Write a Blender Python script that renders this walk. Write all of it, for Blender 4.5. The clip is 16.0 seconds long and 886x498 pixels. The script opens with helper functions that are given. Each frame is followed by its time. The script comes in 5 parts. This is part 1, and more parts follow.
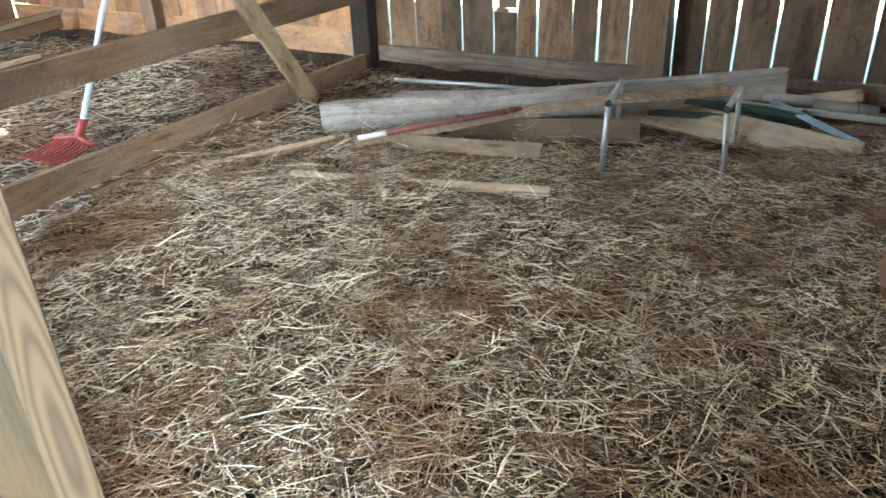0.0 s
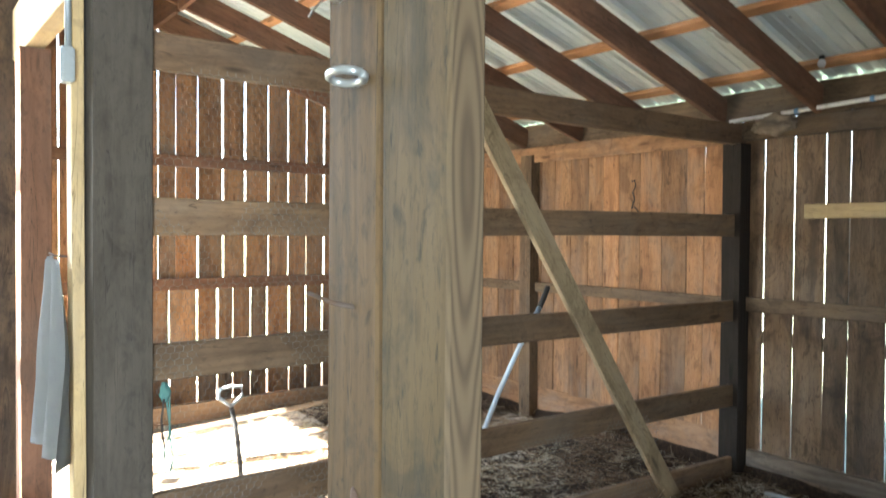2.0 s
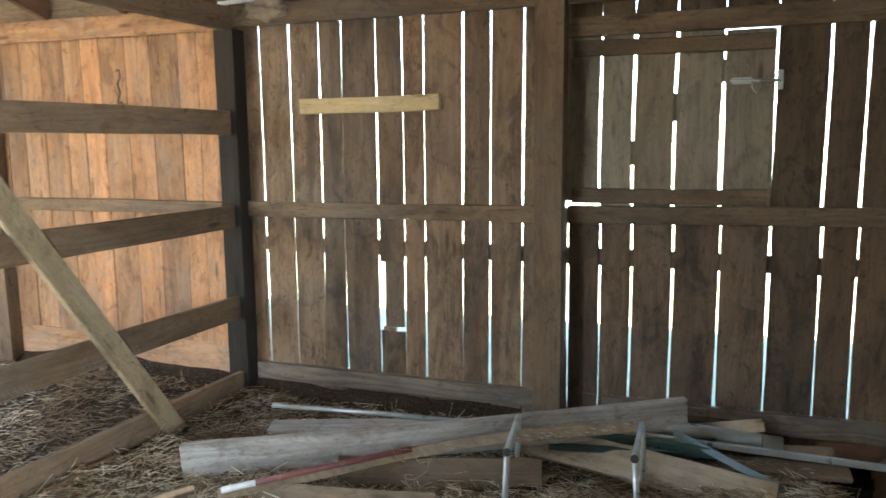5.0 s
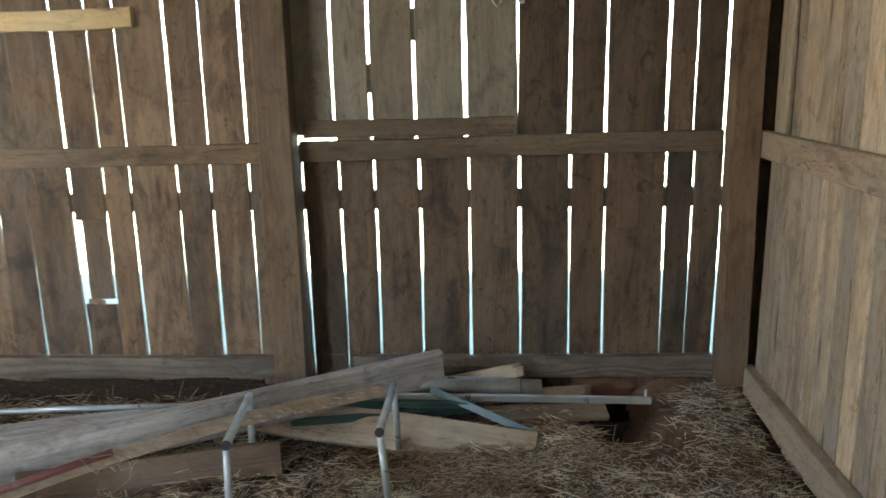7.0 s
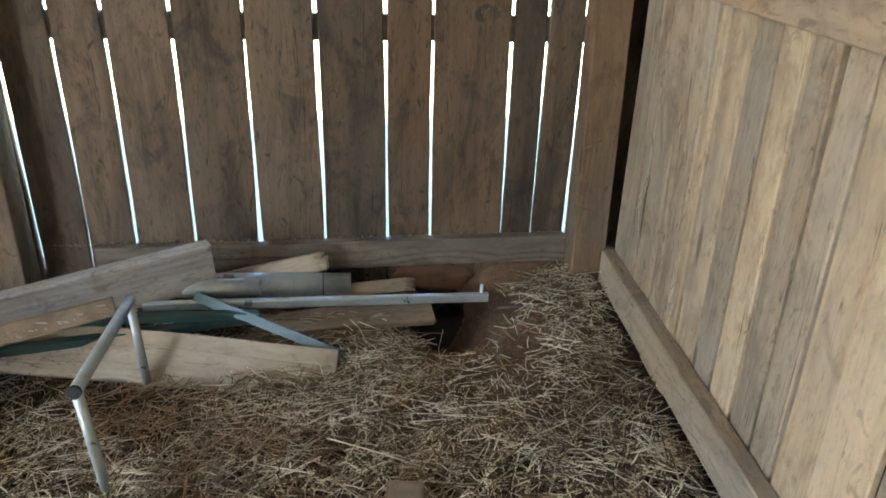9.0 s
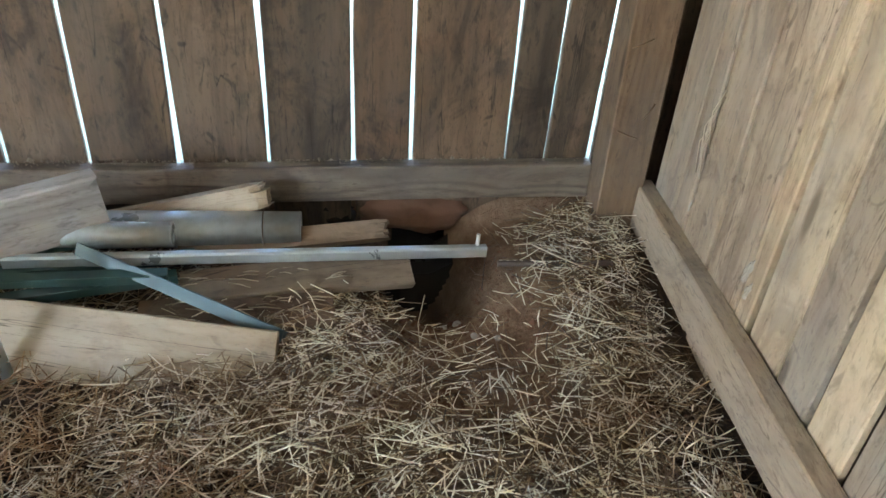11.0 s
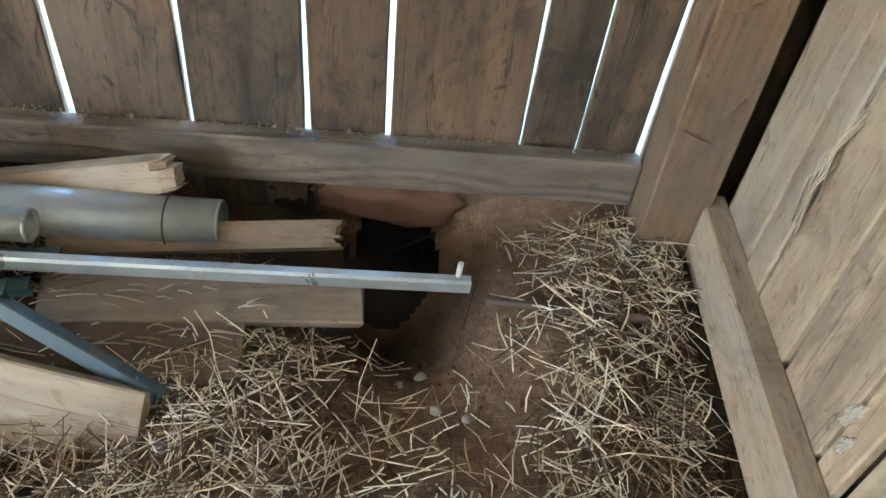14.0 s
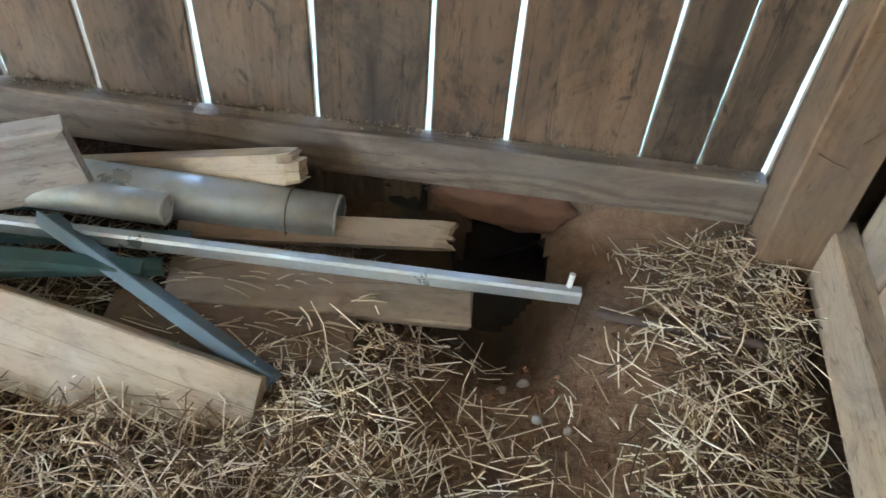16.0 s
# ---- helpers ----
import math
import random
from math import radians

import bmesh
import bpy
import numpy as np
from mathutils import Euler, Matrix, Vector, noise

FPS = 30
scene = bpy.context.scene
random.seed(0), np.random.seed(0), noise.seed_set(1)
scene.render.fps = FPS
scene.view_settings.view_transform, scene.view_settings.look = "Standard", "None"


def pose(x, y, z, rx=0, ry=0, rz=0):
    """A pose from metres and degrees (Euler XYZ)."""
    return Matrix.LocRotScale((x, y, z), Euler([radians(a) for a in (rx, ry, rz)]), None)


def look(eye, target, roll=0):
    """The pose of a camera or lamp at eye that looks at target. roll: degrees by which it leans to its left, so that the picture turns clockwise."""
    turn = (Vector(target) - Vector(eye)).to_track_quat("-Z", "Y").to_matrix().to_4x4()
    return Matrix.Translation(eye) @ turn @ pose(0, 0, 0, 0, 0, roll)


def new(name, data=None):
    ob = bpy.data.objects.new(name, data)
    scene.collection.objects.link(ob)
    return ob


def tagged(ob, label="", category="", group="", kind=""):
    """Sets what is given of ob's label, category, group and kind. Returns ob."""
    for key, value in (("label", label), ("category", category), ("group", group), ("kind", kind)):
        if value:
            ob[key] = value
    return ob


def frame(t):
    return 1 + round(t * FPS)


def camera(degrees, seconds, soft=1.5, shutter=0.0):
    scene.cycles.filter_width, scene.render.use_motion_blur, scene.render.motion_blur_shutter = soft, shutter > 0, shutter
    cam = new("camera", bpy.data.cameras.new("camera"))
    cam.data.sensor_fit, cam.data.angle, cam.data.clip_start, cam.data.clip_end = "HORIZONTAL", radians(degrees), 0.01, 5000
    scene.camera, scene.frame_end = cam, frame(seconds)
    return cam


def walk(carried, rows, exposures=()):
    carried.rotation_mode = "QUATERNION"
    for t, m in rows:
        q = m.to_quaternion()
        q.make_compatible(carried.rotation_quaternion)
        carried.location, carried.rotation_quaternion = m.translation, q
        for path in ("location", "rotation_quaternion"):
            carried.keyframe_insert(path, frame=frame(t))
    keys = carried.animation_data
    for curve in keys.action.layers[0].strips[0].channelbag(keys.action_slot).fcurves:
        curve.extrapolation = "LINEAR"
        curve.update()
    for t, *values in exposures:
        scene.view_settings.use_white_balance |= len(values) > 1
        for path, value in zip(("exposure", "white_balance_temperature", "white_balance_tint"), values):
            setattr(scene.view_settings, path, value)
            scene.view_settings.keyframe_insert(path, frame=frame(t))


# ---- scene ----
cam = camera(60.9, 16.0, soft=1.5, shutter=0.3)
PATH = [
    (0, (0.124, 0.124, 1.469), (-0.715, 1.678, 0.531), -2.3),
    (0.5, (0.138, 0.06, 1.486), (-0.861, 1.535, 0.577), -2.4),
    (1, (0.073, -0.012, 1.492), (-1.182, 1.385, 0.804), -1.1),
    (1.5, (0.04, -0.095, 1.618), (-1.456, 1.18, 1.248), -0.2),
    (2, (0.054, -0.133, 1.765), (-1.538, 1.075, 1.719), 0.4),
    (2.5, (0.05, -0.104, 1.806), (-1.514, 1.14, 1.897), 0.5),
    (3, (0.039, -0.033, 1.785), (-1.413, 1.34, 1.87), 0.6),
    (3.5, (0.052, 0.055, 1.751), (-1.248, 1.575, 1.742), 0.8),
    (4, (-0.056, 0.208, 1.74), (-1.099, 1.905, 1.588), 0.9),
    (4.2, (-0.106, 0.281, 1.737), (-1.042, 2.04, 1.541), 0.9),
    (6.3, (0.146, 1.023, 1.638), (-0.251, 2.949, 1.271), -2.8),
    (6.5, (0.151, 1.054, 1.63), (-0.167, 2.99, 1.242), -2.5),
    (7, (0.09, 1.235, 1.597), (-0.018, 3.185, 1.163), -1.1),
    (7.5, (-0.063, 1.486, 1.564), (0.076, 3.418, 1.065), 1.5),
    (8, (-0.043, 1.712, 1.533), (0.239, 3.597, 0.926), 2.4),
    (8.5, (0.201, 1.985, 1.504), (0.451, 3.837, 0.791), 1.5),
    (9, (0.38, 2.189, 1.445), (0.621, 3.987, 0.603), 1.7),
    (9.5, (0.375, 2.426, 1.374), (0.646, 4.163, 0.42), 2.0),
    (10, (0.323, 2.643, 1.332), (0.625, 4.342, 0.321), 2.7),
    (10.2, (0.343, 2.713, 1.314), (0.651, 4.398, 0.28), 3.1),
    (12.3, (0.609, 3.236, 1.265), (0.809, 4.771, -0.002), 6.3),
    (12.5, (0.59, 3.27, 1.268), (0.783, 4.792, -0.015), 6.5),
    (13, (0.651, 3.43, 1.214), (0.838, 4.925, -0.102), 7.4),
    (13.5, (0.73, 3.578, 1.176), (0.888, 5.044, -0.175), 7.8),
    (14, (0.736, 3.632, 1.165), (0.862, 5.075, -0.214), 7.5),
    (14.5, (0.741, 3.646, 1.159), (0.826, 5.069, -0.243), 6.5),
    (15, (0.756, 3.654, 1.167), (0.791, 5.053, -0.262), 5.6),
    (15.5, (0.733, 3.656, 1.171), (0.714, 5.059, -0.254), 5.3),
    (16, (0.692, 3.639, 1.183), (0.579, 5.055, -0.226), 4.8),
]
EXPOSURES = [(0.0, 6.1), (0.5, 6.2), (1.0, 5.8), (1.5, 5.1), (2.0, 4.9), (3.0, 5.05), (4.0, 5.4), (6.5, 5.65), (7.5, 5.85), (8.5, 6.1), (9.0, 6.35), (10.2, 6.7), (12.3, 6.95), (16.0, 7.15)]
walk(cam, [(t, look(eye, target, roll)) for t, eye, target, roll in PATH], EXPOSURES)

# ---- daylight ----
SUN_EL, SUN_AZ = radians(50), math.atan2(-1.0, -0.12)
world = bpy.data.worlds.new("sky")
scene.world = world
world.use_nodes = True
wt = world.node_tree
sky = wt.nodes.new("ShaderNodeTexSky")
sky.sky_type, sky.sun_disc = "NISHITA", False
sky.sun_elevation, sky.sun_rotation = SUN_EL, math.pi / 2 - SUN_AZ
bg = wt.nodes["Background"]
bg.inputs[1].default_value = 0.06
wt.links.new(sky.outputs[0], bg.inputs[0])
sun_data = bpy.data.lights.new("sun", "SUN")
sun_data.energy, sun_data.angle, sun_data.color = 5.0, radians(0.5), (1.0, 0.95, 0.86)
sun = new("sun", sun_data)
sun_dir = Vector((math.cos(SUN_AZ) * math.cos(SUN_EL), math.sin(SUN_AZ) * math.cos(SUN_EL), math.sin(SUN_EL)))
sun.matrix_basis = look(sun_dir * 30, (0, 0, 0))


def opening_light(name, eye, target, width, height, power):
    """Sky light that comes in through one of the big openings."""
    d = bpy.data.lights.new(name, "AREA")
    d.shape, d.size, d.size_y, d.energy, d.color = "RECTANGLE", width, height, power, (0.80, 0.91, 1.0)
    ob = new(name, d)
    ob.matrix_basis = look(eye, target)
    return ob


opening_light("sky_light_yard", (-5.6, -1.35, 2.5), (-1.2, 1.4, 0.0), 1.9, 2.2, 6.5)
opening_light("sky_light_aisle", (3.15, -1.85, 1.3), (-1.6, 1.0, 0.3), 2.6, 2.0, 26)


# ---- materials ----
class Mat:
    """A small wrapper to write node materials briefly."""

    def __init__(self, name):
        self.m = bpy.data.materials.new(name)
        self.m.use_nodes = True
        self.t = self.m.node_tree
        self.b = self.t.nodes["Principled BSDF"]

    def n(self, kind, **inputs):
        node = self.t.nodes.new("ShaderNode" + kind)
        for key, v in inputs.items():
            sock = node.inputs[int(key[1:])] if key[0] == "_" else node.inputs[key]
            if isinstance(v, bpy.types.NodeSocket):
                self.t.links.new(v, sock)
            else:
                sock.default_value = v
        return node

    def math(self, op, a, b=0.0, clamp=False):
        node = self.n("Math", _0=a, _1=b)
        node.operation, node.use_clamp = op, clamp
        return node.outputs[0]

    def vec(self, op, a, b):
        node = self.n("VectorMath", _0=a, _1=b)
        node.operation = op
        return node.outputs[0]

    def mix(self, f, a, b, how="MIX"):
        node = self.t.nodes.new("ShaderNodeMix")
        node.data_type, node.blend_type = "RGBA", how
        for k, v in ((0, f), (6, a), (7, b)):
            if isinstance(v, bpy.types.NodeSocket):
                self.t.links.new(v, node.inputs[k])
            else:
                node.inputs[k].default_value = v if k == 0 else (*v, 1)
        return node.outputs[2]

    def ramp(self, f, lo, hi, a=0.0, b=1.0):
        node = self.n("MapRange", _0=f, _1=lo, _2=hi, _3=a, _4=b)
        return node.outputs[0]

    def noise(self, v, scale, detail=4.0, rough=0.6, dist=0.0):
        return self.n("TexNoise", Vector=v, Scale=scale, Detail=detail, Roughness=rough, Distortion=dist).outputs[0]

    def coords(self):
        """Object coordinates, shifted by the object's random number."""
        tc = self.n("TexCoord").outputs["Object"]
        rnd = self.n("ObjectInfo").outputs["Random"]
        shift = self.n("CombineXYZ", X=self.math("MULTIPLY", rnd, 37.0), Y=self.math("MULTIPLY", rnd, 3.0), Z=self.math("MULTIPLY", rnd, 5.0)).outputs[0]
        return self.vec("ADD", tc, shift), tc, rnd

    def done(self, colour=None, rough=None, metal=None, bump=None, strength=0.3, dist=0.01):
        for key, v in (("Base Color", colour), ("Roughness", rough), ("Metallic", metal)):
            if isinstance(v, bpy.types.NodeSocket):
                self.t.links.new(v, self.b.inputs[key])
            elif v is not None:
                self.b.inputs[key].default_value = (*v, 1) if key == "Base Color" else v
        if bump is not None:
            bn = self.n("Bump", Strength=strength, Distance=dist, Height=bump)
            self.t.links.new(bn.outputs[0], self.b.inputs["Normal"])
        return self.m


def wood(name, light, dark, stain, stain_amount=0.5, rough=0.8, vary=0.35, rings=55.0, ring_amount=0.5, knots=True, dust=0.45):
    """Sawn timber, grain along the local x axis: wavy rings, long water stains, knots and dusty wear."""
    k = Mat(name)
    v, raw, rnd = k.coords()
    other = k.math("FRACT", k.math("MULTIPLY", rnd, 7.13))
    fine = k.noise(k.vec("MULTIPLY", v, (2.2, 42, 42)), 1.0, 4, 0.6)
    wob = k.noise(k.vec("MULTIPLY", v, (0.8, 5.5, 5.5)), 1.0, 3, 0.5)
    sep = k.n("SeparateXYZ", Vector=raw)
    off = k.math("MULTIPLY", k.math("SUBTRACT", rnd, 0.5), 0.09)
    yy = k.math("ADD", sep.outputs[1], off)
    zz = k.math("ADD", sep.outputs[2], 0.03)
    radius = k.math("SQRT", k.math("ADD", k.math("MULTIPLY", yy, yy), k.math("MULTIPLY", zz, zz)))
    # knots push the rings aside
    vo = k.n("TexVoronoi", Vector=k.vec("MULTIPLY", v, (1.5, 7, 7)), Scale=1.0).outputs["Distance"]
    swirl = k.ramp(vo, 0.05, 0.45, 9.0, 0.0) if knots else 0.0
    phase = k.math("ADD", k.math("ADD", k.math("MULTIPLY", radius, rings * 6.28), k.math("MULTIPLY", wob, 26.0)), swirl)
    ring = k.math("POWER", k.ramp(k.math("SINE", phase), -1.0, 1.0), 1.6)
    c = k.mix(k.math("MULTIPLY", ring, ring_amount), light, dark)
    c = k.mix(k.ramp(fine, 0.45, 0.8, 0.0, 0.16), c, dark)
    big = k.noise(k.vec("MULTIPLY", v, (1.1, 6, 6)), 1.0, 5, 0.62, 1.0)
    streak = k.noise(k.vec("MULTIPLY", v, (0.7, 19, 19)), 1.0, 4, 0.6, 0.5)
    c = k.mix(k.math("MULTIPLY", k.ramp(streak, 0.48, 0.74), 0.4 * stain_amount), c, stain)
    c = k.mix(k.math("MULTIPLY", k.ramp(big, 0.46, 0.68), 0.8 * stain_amount), c, stain)
    mott = k.noise(k.vec("MULTIPLY", v, (10, 26, 26)), 1.0, 5, 0.7, 0.3)
    c = k.mix(k.ramp(mott, 0.58, 0.7, 0.0, 0.45), c, stain)
    smudge = k.noise(k.vec("MULTIPLY", v, (4.5, 6, 6)), 1.0, 6, 0.68, 0.8)
    c = k.mix(k.math("MULTIPLY", k.ramp(smudge, 0.5, 0.64), 0.75 * stain_amount), c, stain)
    grit = k.noise(k.vec("MULTIPLY", v, (22, 75, 75)), 1.0, 6, 0.78, 0.4)
    c = k.mix(k.math("MULTIPLY", k.ramp(grit, 0.53, 0.63), 0.6 * stain_amount), c, tuple(0.7 * a for a in stain))
    spots = k.noise(k.vec("MULTIPLY", v, (9, 16, 16)), 1.0, 3, 0.5, 1.5)
    c = k.mix(k.math("MULTIPLY", k.ramp(spots, 0.62, 0.7), 0.7 * stain_amount), c, tuple(0.6 * a for a in stain))
    pale = k.noise(k.vec("MULTIPLY", v, (2.2, 9, 9)), 1.0, 5, 0.65, 0.6)
    c = k.mix(k.ramp(pale, 0.54, 0.74, 0.0, 0.4), c, tuple(min(1.0, 1.45 * a) for a in light))
    dusty = k.noise(k.vec("MULTIPLY", v, (1.5, 3.5, 3.5)), 1.0, 5, 0.62, 0.4)
    grey = 0.33 * sum(light)
    c = k.mix(k.math("MULTIPLY", k.ramp(dusty, 0.48, 0.66), dust * stain_amount), c, (1.08 * grey, grey, 0.88 * grey))
    crack = k.noise(k.vec("MULTIPLY", v, (0.9, 17, 17)), 1.0, 3, 0.5, 0.8)
    c = k.mix(k.ramp(k.math("ABSOLUTE", k.math("SUBTRACT", crack, 0.40)), 0.0, 0.006, 0.75, 0.0), c, tuple(0.35 * a for a in stain))
    if knots:
        c = k.mix(k.ramp(vo, 0.06, 0.13, 0.8, 0.0), c, tuple(0.35 * a for a in dark))
    # some boards redder, some greyer, some darker
    c = k.mix(k.ramp(other, 0.55, 1.0, 0.0, 0.75 * min(1.0, 2.5 * vary)), c, k.mix(1.0, c, (1.12, 0.93, 0.76), "MULTIPLY"))
    tone = k.ramp(rnd, 0.0, 1.0, 1.0 - vary, 1.0 + vary)
    c = k.mix(1.0, c, k.n("CombineColor", Red=tone, Green=tone, Blue=tone).outputs[0], "MULTIPLY")
    hgt = k.math("ADD", k.math("MULTIPLY", fine, 0.7), k.math("MULTIPLY", ring, -0.25))
    return k.done(c, k.ramp(fine, 0.2, 0.8, rough - 0.12, rough + 0.1), 0.0, hgt, 0.35, 0.004)


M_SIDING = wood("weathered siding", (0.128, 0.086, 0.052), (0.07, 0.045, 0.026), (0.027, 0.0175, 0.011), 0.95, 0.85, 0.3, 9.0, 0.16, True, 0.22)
# Left bay: browner copy of the siding, brightened for light from the left.
M_SIDING_BAY = wood("left-lit siding", (0.20, 0.133, 0.078), (0.12, 0.074, 0.04), (0.048, 0.03, 0.018), 0.9, 0.8, 0.3, 9.0, 0.16, True, 0.25)
# Next stall's boards: the warm sun bounce is put into an orange base.
M_SIDING_WARM = wood("warm-lit siding", (0.34, 0.187, 0.092), (0.215, 0.107, 0.048), (0.11, 0.056, 0.027), 0.75, 0.82, 0.32, 18.0, 0.3)
M_DIVIDER = wood("divider boards", (0.55, 0.42, 0.27), (0.39, 0.28, 0.165), (0.24, 0.17, 0.105), 0.7, 0.82, 0.16, 14.0, 0.2)
M_DIVGREY = wood("grey divider boards", (0.43, 0.33, 0.225), (0.29, 0.21, 0.14), (0.16, 0.115, 0.076), 0.8, 0.85, 0.2, 14.0, 0.2)
M_FRAME = wood("old framing", (0.165, 0.115, 0.068), (0.095, 0.062, 0.036), (0.05, 0.033, 0.02), 0.7, 0.85, 0.15, 35.0, 0.35)
M_SILL = wood("sill timber", (0.21, 0.165, 0.12), (0.085, 0.063, 0.045), (0.07, 0.05, 0.036), 0.7, 0.85, 0.1, 26.0, 0.7)
M_RAIL = wood("rail wood", (0.205, 0.13, 0.072), (0.12, 0.072, 0.039), (0.066, 0.04, 0.023), 0.6, 0.85, 0.2, 35.0, 0.35)
M_RAFTER = wood("rafter wood", (0.20, 0.10, 0.058), (0.115, 0.056, 0.032), (0.07, 0.036, 0.022), 0.5, 0.85, 0.15, 35.0, 0.3)
M_PURLIN = wood("purlin wood", (0.58, 0.31, 0.145), (0.38, 0.185, 0.075), (0.28, 0.14, 0.06), 0.4, 0.8, 0.15, 40.0, 0.3)
M_DOOR = wood("door boards", (0.21, 0.185, 0.14), (0.125, 0.105, 0.075), (0.075, 0.06, 0.042), 0.7, 0.85, 0.2, 30.0, 0.25)
M_TREATED = wood("treated post", (0.118, 0.08, 0.033), (0.08, 0.052, 0.021), (0.032, 0.027, 0.016), 0.75, 0.8, 0.03, 9.0, 0.25, True, 0.0)


def flat_sawn(base):
    """Arched growth rings on the post's flat-sawn side, laid over its plain timber."""
    m = base.copy()
    m.name = "flat sawn post"
    k = Mat("scratch")
    k.m, k.t = m, m.node_tree
    k.b = next(n for n in k.t.nodes if n.type == "BSDF_PRINCIPLED")
    old = k.b.inputs["Base Color"].links[0].from_socket
    tc = k.n("TexCoord").outputs["Object"]
    sep = k.n("SeparateXYZ", Vector=tc)
    wob = k.noise(k.vec("MULTIPLY", tc, (3, 20, 20)), 1.0, 3, 0.5)
    z = k.math("ADD", sep.outputs[2], k.math("MULTIPLY", k.math("SUBTRACT", wob, 0.5), 0.02))
    arch = k.math("MULTIPLY", k.math("COSINE", k.math("ADD", k.math("MULTIPLY", sep.outputs[0], 4.6), 3.51)), 1.5)
    f = k.math("ADD", k.math("MULTIPLY", k.math("MULTIPLY", z, z), 900.0), arch)
    line = k.math("POWER", k.ramp(k.math("SINE", k.math("MULTIPLY", f, 8.0)), -1.0, 1.0), 1.6)
    rings = k.mix(k.math("MULTIPLY", line, 0.7), (0.135, 0.098, 0.057), (0.05, 0.033, 0.02))
    nrm = k.n("SeparateXYZ", Vector=k.n("NewGeometry").outputs["Normal"]).outputs[0]
    k.t.links.new(k.mix(k.ramp(nrm, 0.6, 0.8), old, rings), k.b.inputs["Base Color"])
    return m


M_POSTGRAIN = flat_sawn(M_TREATED)
M_POSTBROWN = wood("brown post", (0.118, 0.072, 0.029), (0.07, 0.042, 0.018), (0.032, 0.025, 0.016), 0.75, 0.82, 0.05, 22.0, 0.5, True, 0.0)
M_DARKPOST = wood("dark post", (0.075, 0.066, 0.053), (0.048, 0.041, 0.032), (0.03, 0.025, 0.019), 0.5, 0.9, 0.1, 35.0, 0.3)
# Even near-black tone of the fence's corner post.
M_BLACKPOST = wood("near-black post", (0.026, 0.019, 0.013), (0.016, 0.011, 0.008), (0.011, 0.008, 0.006), 0.5, 0.95, 0.1, 35.0, 0.3, True, 0.0)
M_BRACE = wood("brace lumber", (0.36, 0.275, 0.165), (0.25, 0.18, 0.10), (0.15, 0.105, 0.06), 0.7, 0.8, 0.1, 30.0, 0.3)
M_NEW = wood("new lumber", (0.50, 0.375, 0.19), (0.38, 0.265, 0.12), (0.27, 0.20, 0.11), 0.45, 0.75, 0.1, 30.0, 0.3)
M_GREYBOARD = wood("grey scrap board", (0.37, 0.345, 0.315), (0.20, 0.18, 0.16), (0.10, 0.08, 0.066), 0.7, 0.85, 0.12, 30.0, 0.4)
M_PALE = wood("pale cracked wood", (0.43, 0.35, 0.25), (0.27, 0.20, 0.13), (0.16, 0.11, 0.07), 0.6, 0.85, 0.05, 30.0, 0.3)
M_MUDDY = wood("mud-caked board", (0.20, 0.13, 0.082), (0.13, 0.082, 0.05), (0.085, 0.05, 0.03), 0.9, 0.9, 0.1, 20.0, 0.2)
M_SPLINT = wood("split wood", (0.25, 0.187, 0.125), (0.15, 0.105, 0.068), (0.10, 0.07, 0.045), 0.65, 0.85, 0.15, 30.0, 0.4)


def metal(name, colour, rough, rust=(0.2, 0.16, 0.12), amount=0.4, metallic=0.9):
    k = Mat(name)
    v, raw, rnd = k.coords()
    a = k.noise(v, 9.0, 6, 0.65)
    b = k.noise(k.vec("MULTIPLY", v, (4, 60, 60)), 1.0, 3)
    c = k.mix(k.math("MULTIPLY", k.ramp(a, 0.5, 0.7), amount), colour, rust)
    c = k.mix(k.ramp(b, 0.3, 0.8, 0.0, 0.3), c, tuple(0.7 * x for x in colour))
    return k.done(c, k.ramp(a, 0.3, 0.7, rough - 0.1, rough + 0.2), k.ramp(a, 0.55, 0.75, metallic, metallic * 0.4), b, 0.1, 0.002)


def sheet_metal():
    k = Mat("galvanised sheet")
    v, raw, rnd = k.coords()
    a = k.noise(k.vec("MULTIPLY", v, (2.5, 0.8, 2.5)), 1.0, 4, 0.6)
    b = k.noise(v, 22.0, 5, 0.6)
    c = k.mix(k.ramp(a, 0.4, 0.65), (0.80, 0.92, 0.92), (0.68, 0.80, 0.82))
    c = k.mix(k.ramp(b, 0.6, 0.8, 0.0, 0.08), c, (0.5, 0.56, 0.56))
    return k.done(c, k.ramp(a, 0.3, 0.7, 0.27, 0.33), 0.3)


def painted(name, colour, rough=0.6, spots=(0.2, 0.17, 0.13), amount=0.4):
    k = Mat(name)
    v, raw, rnd = k.coords()
    a = k.noise(v, 14.0, 6, 0.7)
    c = k.mix(k.math("MULTIPLY", k.ramp(a, 0.48, 0.7), amount), colour, spots)
    return k.done(c, k.ramp(a, 0.3, 0.7, rough, min(1.0, rough + 0.25)), 0.0, a, 0.15, 0.003)


M_ROOF = sheet_metal()
M_GALV = metal("galvanised pipe", (0.47, 0.52, 0.525), 0.34, (0.29, 0.27, 0.23), 0.6, 0.6)
M_FOIL = metal("aluminium foil", (0.55, 0.62, 0.60), 0.3, (0.35, 0.4, 0.38), 0.5, 0.9)
M_GREENIRON = metal("green iron", (0.05, 0.10, 0.09), 0.5, (0.12, 0.09, 0.07), 0.5, 0.5)
M_BLUEIRON = metal("bluish iron", (0.46, 0.52, 0.54), 0.32, (0.24, 0.24, 0.21), 0.5, 0.6)
